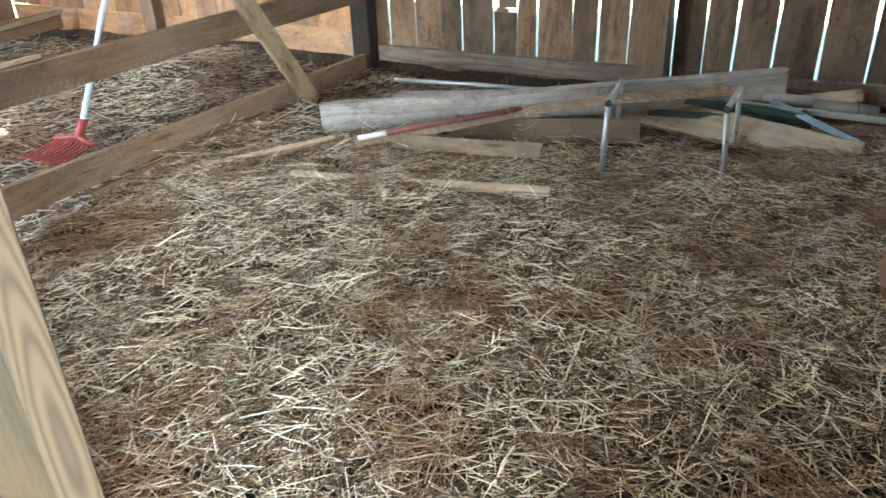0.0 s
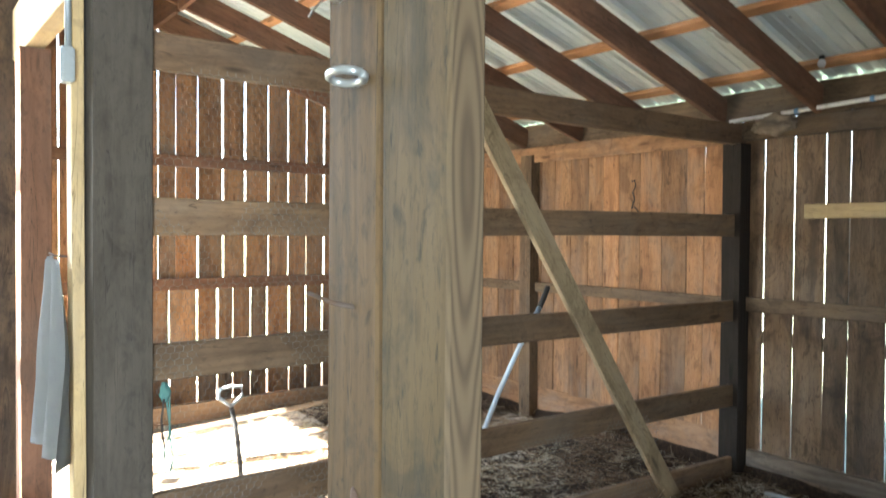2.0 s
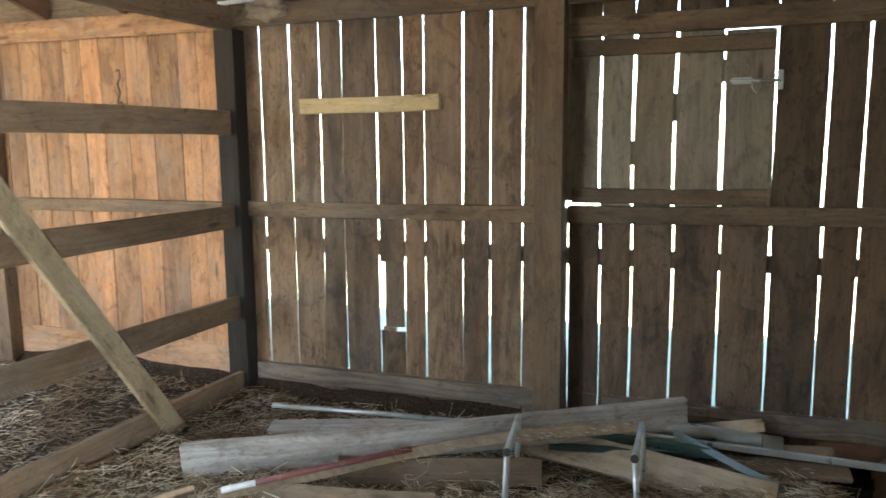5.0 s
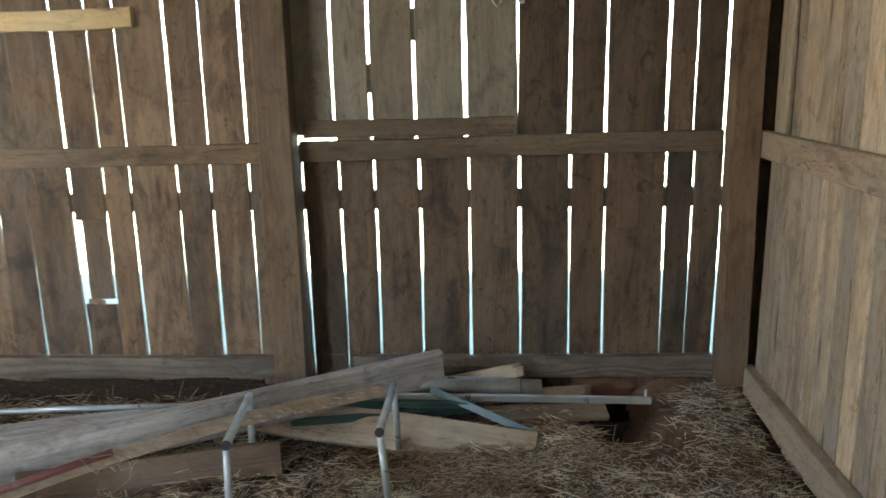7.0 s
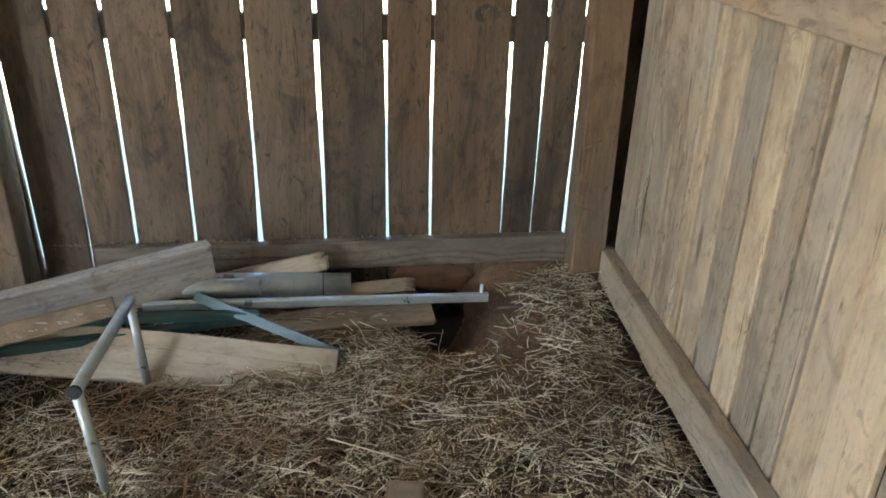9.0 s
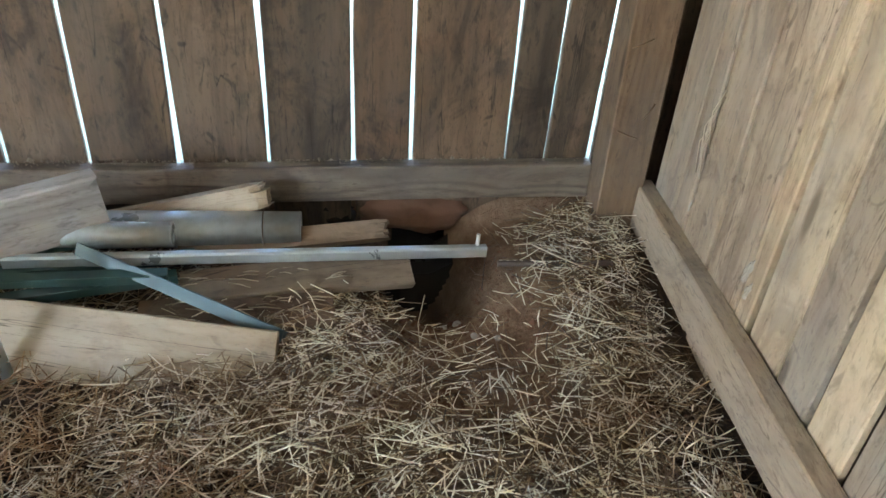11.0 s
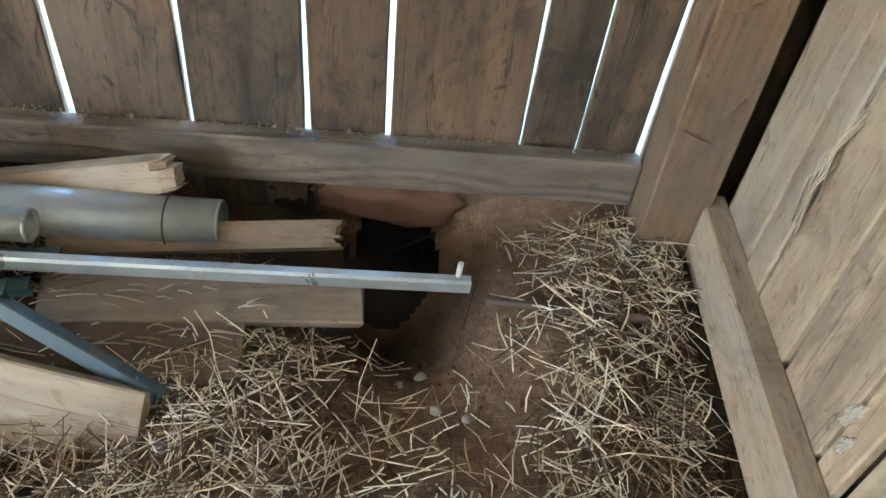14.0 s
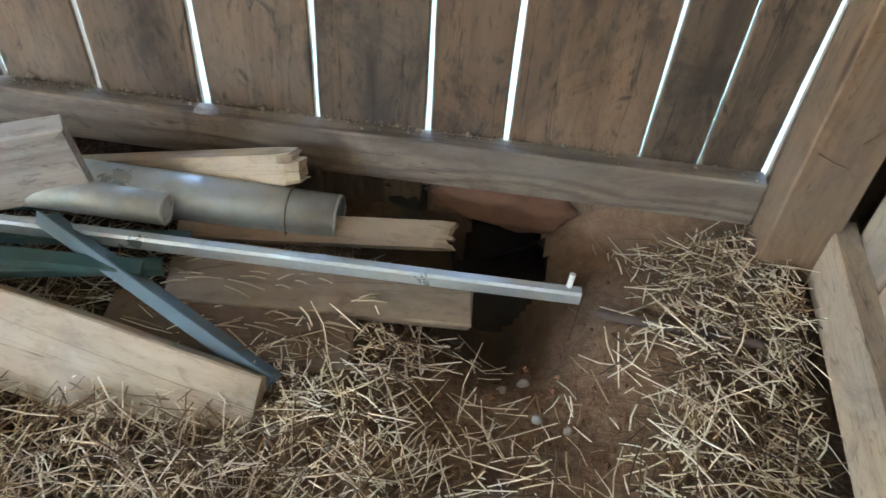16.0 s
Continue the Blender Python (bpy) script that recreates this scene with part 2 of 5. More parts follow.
M_DULLIRON = metal("dull bluish iron", (0.11, 0.16, 0.18), 0.45, (0.2, 0.19, 0.16), 0.5, 0.35)
M_RUST = metal("rusty iron", (0.13, 0.10, 0.083), 0.6, (0.22, 0.11, 0.06), 0.6, 0.6)
M_WIRE = metal("wire", (0.22, 0.225, 0.21), 0.5, (0.2, 0.17, 0.14), 0.4, 0.8)
M_WHITE = painted("white plastic", (0.72, 0.74, 0.74), 0.45)
M_RED = painted("red paint", (0.17, 0.055, 0.05), 0.6, (0.27, 0.19, 0.16), 0.5)
M_REDPLASTIC = painted("red plastic", (0.32, 0.045, 0.045), 0.5, (0.3, 0.22, 0.17), 0.3)
M_BLUEPOLE = painted("pale blue paint", (0.50, 0.63, 0.72), 0.45, (0.4, 0.42, 0.42), 0.3)
M_BLACK = painted("black rubber", (0.03, 0.03, 0.03), 0.6, (0.08, 0.07, 0.06), 0.4)
M_CLOTH = painted("grey cloth", (0.27, 0.28, 0.27), 0.95, (0.22, 0.22, 0.24), 0.4)
M_BAG = painted("feed bag", (0.62, 0.65, 0.66), 0.6, (0.4, 0.36, 0.3), 0.4)
M_BLUE = painted("blue print", (0.16, 0.36, 0.62), 0.6)
M_STONE = painted("stone", (0.36, 0.33, 0.29), 0.85, (0.2, 0.16, 0.12), 0.6)
M_CLAY = painted("clay lump", (0.155, 0.078, 0.045), 0.95, (0.09, 0.05, 0.03), 0.7)
M_CEMENT = painted("cement spatter", (0.36, 0.33, 0.29), 0.95)
M_SCRAPE = painted("scraped wood", (0.40, 0.35, 0.28), 0.9, (0.3, 0.25, 0.19), 0.6)
# Near-black base paints the deep shade inside the burrow and under the sill.
M_SHADE_EARTH = painted("earth blackened as shade", (0.014, 0.009, 0.006), 1.0, (0.008, 0.005, 0.004), 0.6)
M_TEAL = painted("teal cord", (0.07, 0.2, 0.185), 0.8, (0.2, 0.25, 0.22), 0.4)
M_TWINE = painted("baling twine", (0.42, 0.35, 0.25), 0.9, (0.25, 0.2, 0.14), 0.5)
M_NEST = painted("mud and straw", (0.20, 0.16, 0.12), 0.95, (0.35, 0.29, 0.2), 0.6)


def ground_material():
    k = Mat("barn floor")
    p = k.n("NewGeometry").outputs["Position"]
    sep = k.n("SeparateXYZ", Vector=p)
    a = k.noise(p, 3.0, 6, 0.65)
    b = k.noise(p, 38.0, 6, 0.7)
    f1 = k.noise(k.vec("MULTIPLY", p, (160, 22, 40)), 1.0, 3, 0.6, 1.2)
    f2 = k.noise(k.vec("MULTIPLY", p, (26, 150, 40)), 1.0, 3, 0.6, 1.2)
    soil = k.mix(k.ramp(a, 0.35, 0.65), (0.13, 0.072, 0.038), (0.24, 0.145, 0.083))
    soil = k.mix(k.ramp(b, 0.4, 0.75, 0.0, 0.6), soil, (0.36, 0.255, 0.165))
    chaff = k.math("MAXIMUM", k.ramp(f1, 0.52, 0.7), k.ramp(f2, 0.52, 0.7))
    # The near-black base also paints the shade between the stalks.
    litter = k.mix(chaff, (0.022, 0.012, 0.006), (0.12, 0.072, 0.036))
    # the littered stalls, with bare earth about the burrow
    dx = k.math("MULTIPLY", k.math("SUBTRACT", sep.outputs[0], 0.72), 1.3)
    dy = k.math("SUBTRACT", sep.outputs[1], 4.65)
    d = k.math("SQRT", k.math("ADD", k.math("MULTIPLY", dx, dx), k.math("MULTIPLY", dy, dy)))
    d = k.math("ADD", d, k.math("MULTIPLY", k.math("SUBTRACT", a, 0.5), 0.8))
    c = k.mix(k.ramp(d, 0.5, 0.95), soil, litter)
    # earth dug at the burrow's mouth, its colour darkened for the pit's shade
    wx = k.math("MULTIPLY", k.math("SUBTRACT", sep.outputs[0], 0.64), 0.9)
    wy = k.math("SUBTRACT", sep.outputs[1], 4.83)
    w = k.math("SQRT", k.math("ADD", k.math("MULTIPLY", wx, wx), k.math("MULTIPLY", wy, wy)))
    w = k.math("ADD", w, k.math("MULTIPLY", k.math("SUBTRACT", a, 0.5), 0.3))
    c = k.mix(k.ramp(w, 0.16, 0.34, 0.85, 0.0), c, (0.05, 0.026, 0.014))
    # meadow outside the walls
    g = k.noise(p, 1.2, 6, 0.7)
    grass = k.mix(k.ramp(g, 0.35, 0.65), (0.15, 0.19, 0.115), (0.22, 0.25, 0.17))
    out_y = k.math("GREATER_THAN", sep.outputs[1], 5.12)
    out_x = k.math("LESS_THAN", sep.outputs[0], -9.0)
    out_f = k.math("LESS_THAN", sep.outputs[1], -5.0)
    c = k.mix(k.math("MAXIMUM", k.math("MAXIMUM", out_y, out_x), out_f), c, grass)
    # ground paled in the stall's sun patch for stronger bounce, darker in the yard
    sunlit_ground = k.mix(k.ramp(g, 0.35, 0.65), (0.62, 0.58, 0.50), (0.54, 0.50, 0.42))
    sunlit_ground = k.mix(k.math("LESS_THAN", sep.outputs[1], 0.35), sunlit_ground, k.mix(k.ramp(g, 0.35, 0.65), (0.16, 0.135, 0.09), (0.22, 0.19, 0.13)))
    in_sunlit = k.math("MULTIPLY", k.math("LESS_THAN", sep.outputs[0], -5.2), k.math("LESS_THAN", sep.outputs[1], 3.0))
    c = k.mix(in_sunlit, c, sunlit_ground)
    return k.done(c, 0.95, 0.0, k.math("ADD", b, chaff), 0.6, 0.012)


def straw_material():
    k = Mat("straw")
    r = k.n("NewGeometry").outputs["Random Per Island"]
    p = k.n("NewGeometry").outputs["Position"]
    a = k.noise(p, 1.6, 4, 0.6)
    node = k.t.nodes.new("ShaderNodeValToRGB")
    e = node.color_ramp.elements
    e[0].position, e[0].color = 0.0, (0.06, 0.034, 0.016, 1)
    e[1].position, e[1].color = 1.0, (0.95, 0.90, 0.75, 1)
    for pos, col in ((0.34, (0.15, 0.088, 0.04, 1)), (0.56, (0.44, 0.31, 0.17, 1)), (0.7, (0.93, 0.84, 0.63, 1))):
        el = e.new(pos)
        el.color = col
    k.t.links.new(r, node.inputs[0])
    b = k.noise(p, 5.5, 4, 0.6)
    c = k.mix(k.ramp(a, 0.48, 0.62, 0.0, 0.75), node.outputs[0], (0.25, 0.135, 0.055))
    c = k.mix(k.ramp(b, 0.58, 0.68, 0.0, 0.55), c, (0.16, 0.105, 0.06))
    # older, browner litter in the stall's mouth, also darkened for the dimmer light there
    sp = k.n("SeparateXYZ", Vector=p)
    ex = k.math("MULTIPLY", k.math("SUBTRACT", sp.outputs[0], 0.75), 0.72)
    ey = k.math("SUBTRACT", sp.outputs[1], 1.45)
    e2 = k.math("SQRT", k.math("ADD", k.math("MULTIPLY", ex, ex), k.math("MULTIPLY", ey, ey)))
    e2 = k.math("ADD", e2, k.math("MULTIPLY", k.math("SUBTRACT", a, 0.5), 1.6))
    c = k.mix(k.ramp(e2, 0.5, 1.2, 0.62, 0.0), c, k.mix(1.0, c, (0.42, 0.29, 0.16), "MULTIPLY"))
    return k.done(c, 0.42, 0.0)


M_GROUND, M_STRAW = ground_material(), straw_material()

# ---- building helpers ----
rng = random.Random(11)


def mesh_of(bm, material):
    me = bpy.data.meshes.new("mesh")
    bm.to_mesh(me)
    bm.free()
    if material:
        me.materials.append(material)
    return me


def put(ob, parent=None, label="", m=None):
    """Place ob at the world pose m under its parent."""
    if m is not None:
        ob.matrix_basis = m
    if parent is not None:
        ob.parent = parent
        ob.matrix_parent_inverse = parent.matrix_basis.inverted()
    if label:
        ob["label"] = label
    return ob


def part(name, bm, material, parent, label="", m=None):
    me = bm if isinstance(bm, bpy.types.Mesh) else mesh_of(bm, material)
    return put(new(name, me), parent, label, m if m is not None else Matrix())


def thing(name, base, label, category, group="", kind=""):
    ob = new(name)
    ob.empty_display_size = 0.1
    ob.matrix_basis = Matrix.Translation(base)
    return tagged(ob, label, category, group, kind)


def bm_board(length, width, thick, segs=4, warp=0.0, ragged=0.0, chamfer=0.004):
    """A board along x, centred, with eased edges, a slight bow and, if asked, broken ends."""
    bm = bmesh.new()
    h, w, c = thick / 2, width / 2, min(chamfer, thick * 0.3)
    prof = [(-w + c, -h), (w - c, -h), (w, -h + c), (w, h - c), (w - c, h), (-w + c, h), (-w, h - c), (-w, -h + c)]
    p1, p2 = rng.uniform(0, 6.3), rng.uniform(0, 6.3)
    rings = []
    for i in range(segs + 1):
        u = i / segs
        x = (u - 0.5) * length
        dy = warp * math.sin(u * 5.1 + p1)
        dz = warp * math.sin(u * 4.3 + p2)
        k = 1.0 + (rng.uniform(-1, 1) * warp / max(w, 0.01) * 0.5)
        end = ragged if i in (0, segs) else 0.0
        rings.append([bm.verts.new((x + rng.uniform(-end, end), y * k + dy, z + dz)) for y, z in prof])
    for a, b in zip(rings, rings[1:]):
        for j in range(8):
            bm.faces.new((a[j], b[j], b[(j + 1) % 8], a[(j + 1) % 8]))
    bm.faces.new(rings[0])
    bm.faces.new(list(reversed(rings[-1])))
    bmesh.ops.recalc_face_normals(bm, faces=bm.faces)
    return bm


def bm_torn(length, width, thick, cols=9, tear=0.06):
    """A board along x, split lengthwise into slivers that break off unevenly at the far end."""
    bm = bmesh.new()
    cuts = sorted([-width / 2, width / 2] + [rng.uniform(-0.46, 0.46) * width for _ in range(cols - 1)])
    reach = rng.uniform(0.2, 0.8)
    for a, b in zip(cuts, cuts[1:]):
        reach = min(1.0, max(0.0, reach + rng.uniform(-0.45, 0.45)))
        x0, x1 = -length / 2, length / 2 - tear * reach
        top, low = thick / 2, -thick / 2
        slant = rng.uniform(-0.012, 0.012)
        pin = rng.uniform(0.25, 0.8)
        vs = [bm.verts.new(p) for p in ((x0, a, low), (x0, b, low), (x0, b, top), (x0, a, top), (x1, a, low * pin), (x1 + slant, b, low * pin), (x1 + slant * 0.5 - 0.006, b, top * pin), (x1 - 0.006, a, top * pin), (x1 - 0.5 * tear - 0.02, a, low), (x1 - 0.5 * tear - 0.02, b, low), (x1 - 0.4 * tear - 0.02, b, top), (x1 - 0.4 * tear - 0.02, a, top))]
        for f in ((0, 3, 2, 1), (4, 5, 6, 7), (0, 1, 9, 8), (1, 2, 10, 9), (2, 3, 11, 10), (3, 0, 8, 11), (8, 9, 5, 4), (9, 10, 6, 5), (10, 11, 7, 6), (11, 8, 4, 7)):
            bm.faces.new([vs[q] for q in f])
    bmesh.ops.remove_doubles(bm, verts=bm.verts[:], dist=0.0004)
    bmesh.ops.recalc_face_normals(bm, faces=bm.faces)
    return bm


def along(p0, p1, side):
    """The pose of a board from p0 to p1, whose width lies nearest to side."""
    a, b = Vector(p0), Vector(p1)
    x = (b - a).normalized()
    s = Vector(side)
    y = (s - x * s.dot(x)).normalized()
    z = x.cross(y)
    m = Matrix((x, y, z)).transposed().to_4x4()
    m.translation = (a + b) / 2
    return m, (b - a).length


def board(name, p0, p1, width, thick, side, material, parent=None, label="", segs=4, warp=0.003, ragged=0.0, chamfer=0.004):
    m, length = along(p0, p1, side)
    return part(name, bm_board(length, width, thick, segs, warp, ragged, chamfer), material, parent, label, m)


def bm_tube(points, radius, sides=10, hollow=0.0, closed=True):
    """A round bar or pipe through points; hollow: the bore's share of the radius, open at the last end."""
    bm = bmesh.new()
    pts = [Vector(p) for p in points]
    rings = []
    up = Vector((0.13, 0.21, 0.97)).normalized()
    for i, p in enumerate(pts):
        d = (pts[min(i + 1, len(pts) - 1)] - pts[max(i - 1, 0)]).normalized()
        a = d.cross(up)
        if a.length < 0.2:
            a = d.cross(Vector((1, 0, 0)))
        a.normalize()
        b = d.cross(a)
        r = radius[i] if isinstance(radius, (list, tuple)) else radius
        rings.append([bm.verts.new(p + (a * math.cos(t) + b * math.sin(t)) * r) for t in (6.28318 * j / sides for j in range(sides))])
    for q, w in zip(rings, rings[1:]):
        for j in range(sides):
            bm.faces.new((q[j], w[j], w[(j + 1) % sides], q[(j + 1) % sides]))
    if closed:
        bm.faces.new(rings[0])
        if not hollow:
            bm.faces.new(rings[-1])
        else:
            d = (pts[-1] - pts[-2]).normalized()
            inner = [bm.verts.new(pts[-1] + (v.co - pts[-1]) * hollow) for v in rings[-1]]
            deep = [bm.verts.new(v.co - d * min(0.25, (pts[-1] - pts[-2]).length * 0.8)) for v in inner]
            for j in range(sides):
                n = (j + 1) % sides
                bm.faces.new((rings[-1][j], inner[j], inner[n], rings[-1][n]))
                bm.faces.new((inner[j], deep[j], deep[n], inner[n]))
            bm.faces.new(deep)
    bmesh.ops.recalc_face_normals(bm, faces=bm.faces)
    for f in bm.faces:
        f.smooth = len(f.verts) == 4
    return bm


def bm_box(size, bevel=0.004):
    bm = bmesh.new()
    bmesh.ops.create_cube(bm, size=1.0, matrix=Matrix.Diagonal((*size, 1)))
    if bevel:
        bmesh.ops.bevel(bm, geom=bm.edges[:], offset=bevel, segments=2, affect="EDGES")
    return bm


def bm_lump(size, seed, rough=0.25, div=3):
    bm = bmesh.new()
    bmesh.ops.create_icosphere(bm, subdivisions=div, radius=0.5)
    for v in bm.verts:
        n = noise.fractal(v.co * 3.1 + Vector((seed, seed * 2.0, 0)), 1.0, 2.0, 4)
        v.co *= 1.0 + rough * n
        v.co.x, v.co.y, v.co.z = v.co.x * size[0], v.co.y * size[1], v.co.z * size[2]
    for f in bm.faces:
        f.smooth = True
    return bm


def floor_height(x, y):
    """The height of the littered floor; takes numbers or arrays."""
    h = 0.012 * np.sin(1.7 * x + 0.5) + 0.012 * np.sin(2.1 * y + 1.0) + 0.009 * np.sin(4.3 * x + 2.9 * y) + 0.007 * np.sin(9.0 * x - 5.0 * y + 1.0) + 0.005 * np.sin(17 * x + 13 * y)
    h = h - 0.05
    h = h + 0.24 * np.exp(-((x + 4.3) ** 2 / 0.7 + (y - 3.9) ** 2 / 1.0)) + 0.12 * np.exp(-((x + 6.2) ** 2 / 1.0 + (y - 3.0) ** 2 / 3.0))
    # burrow under the sill, with its trodden run and the thrown-out earth
    h = h - 0.11 * np.exp(-((((x - 0.715) / 0.19) ** 2 + ((y - 4.88) / 0.15) ** 2) ** 1.5))
    h = h - 0.17 * np.exp(-(((x - 0.75) / 0.13) ** 2 + ((y - 4.72) / 0.15) ** 2))
    h = h - 0.24 * np.exp(-(((x - 0.48) / 0.18) ** 2 + ((y - 4.94) / 0.11) ** 2))
    h = h + 0.085 * np.exp(-(((x - 1.3) / 0.2) ** 2 + ((y - 4.85) / 0.2) ** 2))
    h = h + 0.075 * np.exp(-(((x - 1.08) / 0.18) ** 2 + ((y - 4.6) / 0.25) ** 2)) + 0.03 * np.exp(-(((x - 0.55) / 0.3) ** 2 + ((y - 4.1) / 0.22) ** 2))
    h = h + 0.04 * np.exp(-(((x + 0.1) / 0.35) ** 2 + ((y - 3.75) / 0.25) ** 2))
    h = h + 0.10 * np.exp(-(((y - 5.0) / 0.045) ** 2)) * (1 - np.exp(-(((x - 0.6) / 0.3) ** 4)))
    h = h + 0.05 * np.exp(-(((x + 3.05) / 0.12) ** 2 + ((y - 3.0) / 1.5) ** 2))
    return h


# ---- ground ----
def axis(*spans):
    out = []
    for a, b, n in spans:
        out += list(np.linspace(a, b, n, endpoint=False))
    return np.array(out + [spans[-1][1]])


gx = axis((-400, -60, 6), (-60, -9, 10), (-9, -3.1, 50), (-3.1, -0.2, 100), (-0.2, 1.5, 140), (1.5, 5, 15), (5, 60, 10), (60, 400, 6))
gy = axis((-400, -60, 6), (-60, -4, 10), (-4, 0, 25), (0, 4.2, 140), (4.2, 5.1, 84), (5.1, 9, 14), (9, 60, 10), (60, 400, 6))
GX, GY = np.meshgrid(gx, gy, indexing="ij")
inside = (GX > -8) & (GX < 4) & (GY > -4) & (GY < 5.2)
GZ = np.where(inside, floor_height(GX, GY), -0.06)
bank = np.clip((GY - 4.995) / 0.03, 0, 1) * np.clip(1.0 - (GY - 5.3) / 3.0, 0, 1)
GZ = np.where((GX > -8) & (GX < 4) & (GY > 4.99), GZ * (1 - bank) + 0.085 * bank, GZ)
verts = np.stack([GX, GY, GZ], -1).reshape(-1, 3)
nx, ny = len(gx), len(gy)
ii, jj = np.meshgrid(np.arange(nx - 1), np.arange(ny - 1), indexing="ij")
base = (ii * ny + jj).ravel()
quads = np.stack([base, base + ny, base + ny + 1, base + 1], -1)
mid = verts[quads].mean(1)
HOLE = (0.728, 4.938, 0.112, 0.105)
dug = ((mid[:, 0] - HOLE[0]) / HOLE[2]) ** 2 + ((mid[:, 1] - HOLE[1]) / HOLE[3]) ** 2 < 1.0
quads = quads[~(dug & ((mid[:, 1] < 4.998) | (mid[:, 2] < -0.01)))]
ground_me = bpy.data.meshes.new("ground")
ground_me.from_pydata(verts.tolist(), [], quads.tolist())
ground_me.materials.append(M_GROUND)
ground_me.polygons.foreach_set("use_smooth", [True] * len(quads))
ground = tagged(new("ground", ground_me), "trodden brown barn earth under straw litter", "ground", kind="structure")


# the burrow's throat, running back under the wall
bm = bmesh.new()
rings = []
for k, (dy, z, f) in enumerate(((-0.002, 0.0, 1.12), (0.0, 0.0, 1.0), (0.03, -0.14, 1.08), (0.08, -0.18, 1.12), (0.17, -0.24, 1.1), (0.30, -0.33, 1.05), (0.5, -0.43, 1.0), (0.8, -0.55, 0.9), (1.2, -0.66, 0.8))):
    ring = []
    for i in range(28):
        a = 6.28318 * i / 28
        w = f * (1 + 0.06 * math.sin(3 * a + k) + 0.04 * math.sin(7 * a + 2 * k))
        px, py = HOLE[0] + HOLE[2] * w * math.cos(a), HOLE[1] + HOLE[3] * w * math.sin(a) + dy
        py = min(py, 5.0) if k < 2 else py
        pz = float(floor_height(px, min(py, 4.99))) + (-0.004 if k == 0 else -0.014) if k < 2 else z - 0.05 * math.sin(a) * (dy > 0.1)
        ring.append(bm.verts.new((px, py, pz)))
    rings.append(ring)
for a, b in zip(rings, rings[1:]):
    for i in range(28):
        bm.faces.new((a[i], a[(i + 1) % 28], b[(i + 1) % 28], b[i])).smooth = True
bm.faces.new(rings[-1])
# its low vault under the wall, closed so that the hole stays dark
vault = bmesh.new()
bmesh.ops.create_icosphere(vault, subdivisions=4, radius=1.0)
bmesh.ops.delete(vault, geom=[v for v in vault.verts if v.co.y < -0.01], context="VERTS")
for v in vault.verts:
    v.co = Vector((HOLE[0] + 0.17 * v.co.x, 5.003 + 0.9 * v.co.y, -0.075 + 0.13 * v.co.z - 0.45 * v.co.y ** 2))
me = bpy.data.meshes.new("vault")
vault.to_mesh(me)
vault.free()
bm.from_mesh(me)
burrow = tagged(new("burrow", mesh_of(bm, M_SHADE_EARTH)), "dark animal burrow dug under the wall's sill", "burrow", kind="structure")


# ---- walls ----
WALL_Y = 5.0
BOARD_T = 0.022


def vertical_boards(parent, edges, z0, z1, y, material, gaps, name="siding_board", axis_x=True, jit=0.012):
    """Boards side by side between edges, with a gap of its own at each edge."""
    for i, (a, b) in enumerate(zip(edges, edges[1:])):
        lo, hi = a + 0.4 * gaps[i], b - 0.4 * gaps[i + 1]
        mid, w = (lo + hi) / 2, hi - lo
        j0, j1 = rng.uniform(-jit, jit), rng.uniform(-jit, jit)
        lean = rng.uniform(-0.004, 0.004)
        d = rng.uniform(-0.003, 0.003)
        if axis_x:
            board(name, (mid - lean, y + BOARD_T / 2 + d, z0 + j0), (mid + lean, y + BOARD_T / 2 + d, z1 + j1), w, BOARD_T, (1, 0, 0), material, parent, segs=9, warp=0.0028)
        else:
            board(name, (y + d, mid - lean, z0 + j0), (y + d, mid + lean, z1 + j1), w, BOARD_T, (0, 1, 0), material, parent, segs=5, warp=0.0018)


wall_back = thing("wall_back", (-0.9, 5.0, 0), "weathered vertical barn boards with daylight between them", "wall", kind="structure")
# left bay
L_EDGES = [-3.06, -2.882, -2.66, -2.445, -2.285, -2.045, -1.868, -1.725, -1.475, -1.3, -1.098, -0.90]
L_GAPS = [0.0, 0.018, 0.015, 0.013, 0.013, 0.013, 0.014, 0.014, 0.014, 0.018, 0.014, 0.0]
for i in range(len(L_EDGES) - 1):
    e, g = L_EDGES[i:i + 2], L_GAPS[i:i + 2]
    if i == 5:
        # the broken board: cut out above a ledge, beside the wide slot
        vertical_boards(wall_back, e, -0.06, 0.47, WALL_Y, M_SIDING_BAY, g, jit=0)
        vertical_boards(wall_back, [e[0] + 0.035, e[1]], 0.50, 0.93, WALL_Y, M_SIDING_BAY, g, jit=0)
        vertical_boards(wall_back, e, 0.925, 2.62, WALL_Y, M_SIDING_BAY, g, jit=0)
    else:
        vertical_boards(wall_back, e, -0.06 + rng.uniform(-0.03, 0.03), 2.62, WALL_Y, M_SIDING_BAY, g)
board("siding_board", (-2.02, 5.012, 0.485), (-1.93, 5.012, 0.478), 0.03, 0.02, (0, 0, 1), M_SIDING_BAY, wall_back, segs=2)
# right bay, below the door's sill
R_EDGES = [-0.90, -0.82, -0.634, -0.455, -0.23, 0.02, 0.275, 0.525, 0.70, 0.995, 1.125, 1.268, 1.75]
R_GAPS = [0.0, 0.013, 0.012, 0.016, 0.016, 0.016, 0.016, 0.016, 0.012, 0.011, 0.009, 0.018, 0.0]
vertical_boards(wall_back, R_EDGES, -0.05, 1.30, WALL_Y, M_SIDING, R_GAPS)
U_EDGES = [0.262, 0.513, 0.69, 0.985, 1.115, 1.262, 1.75]
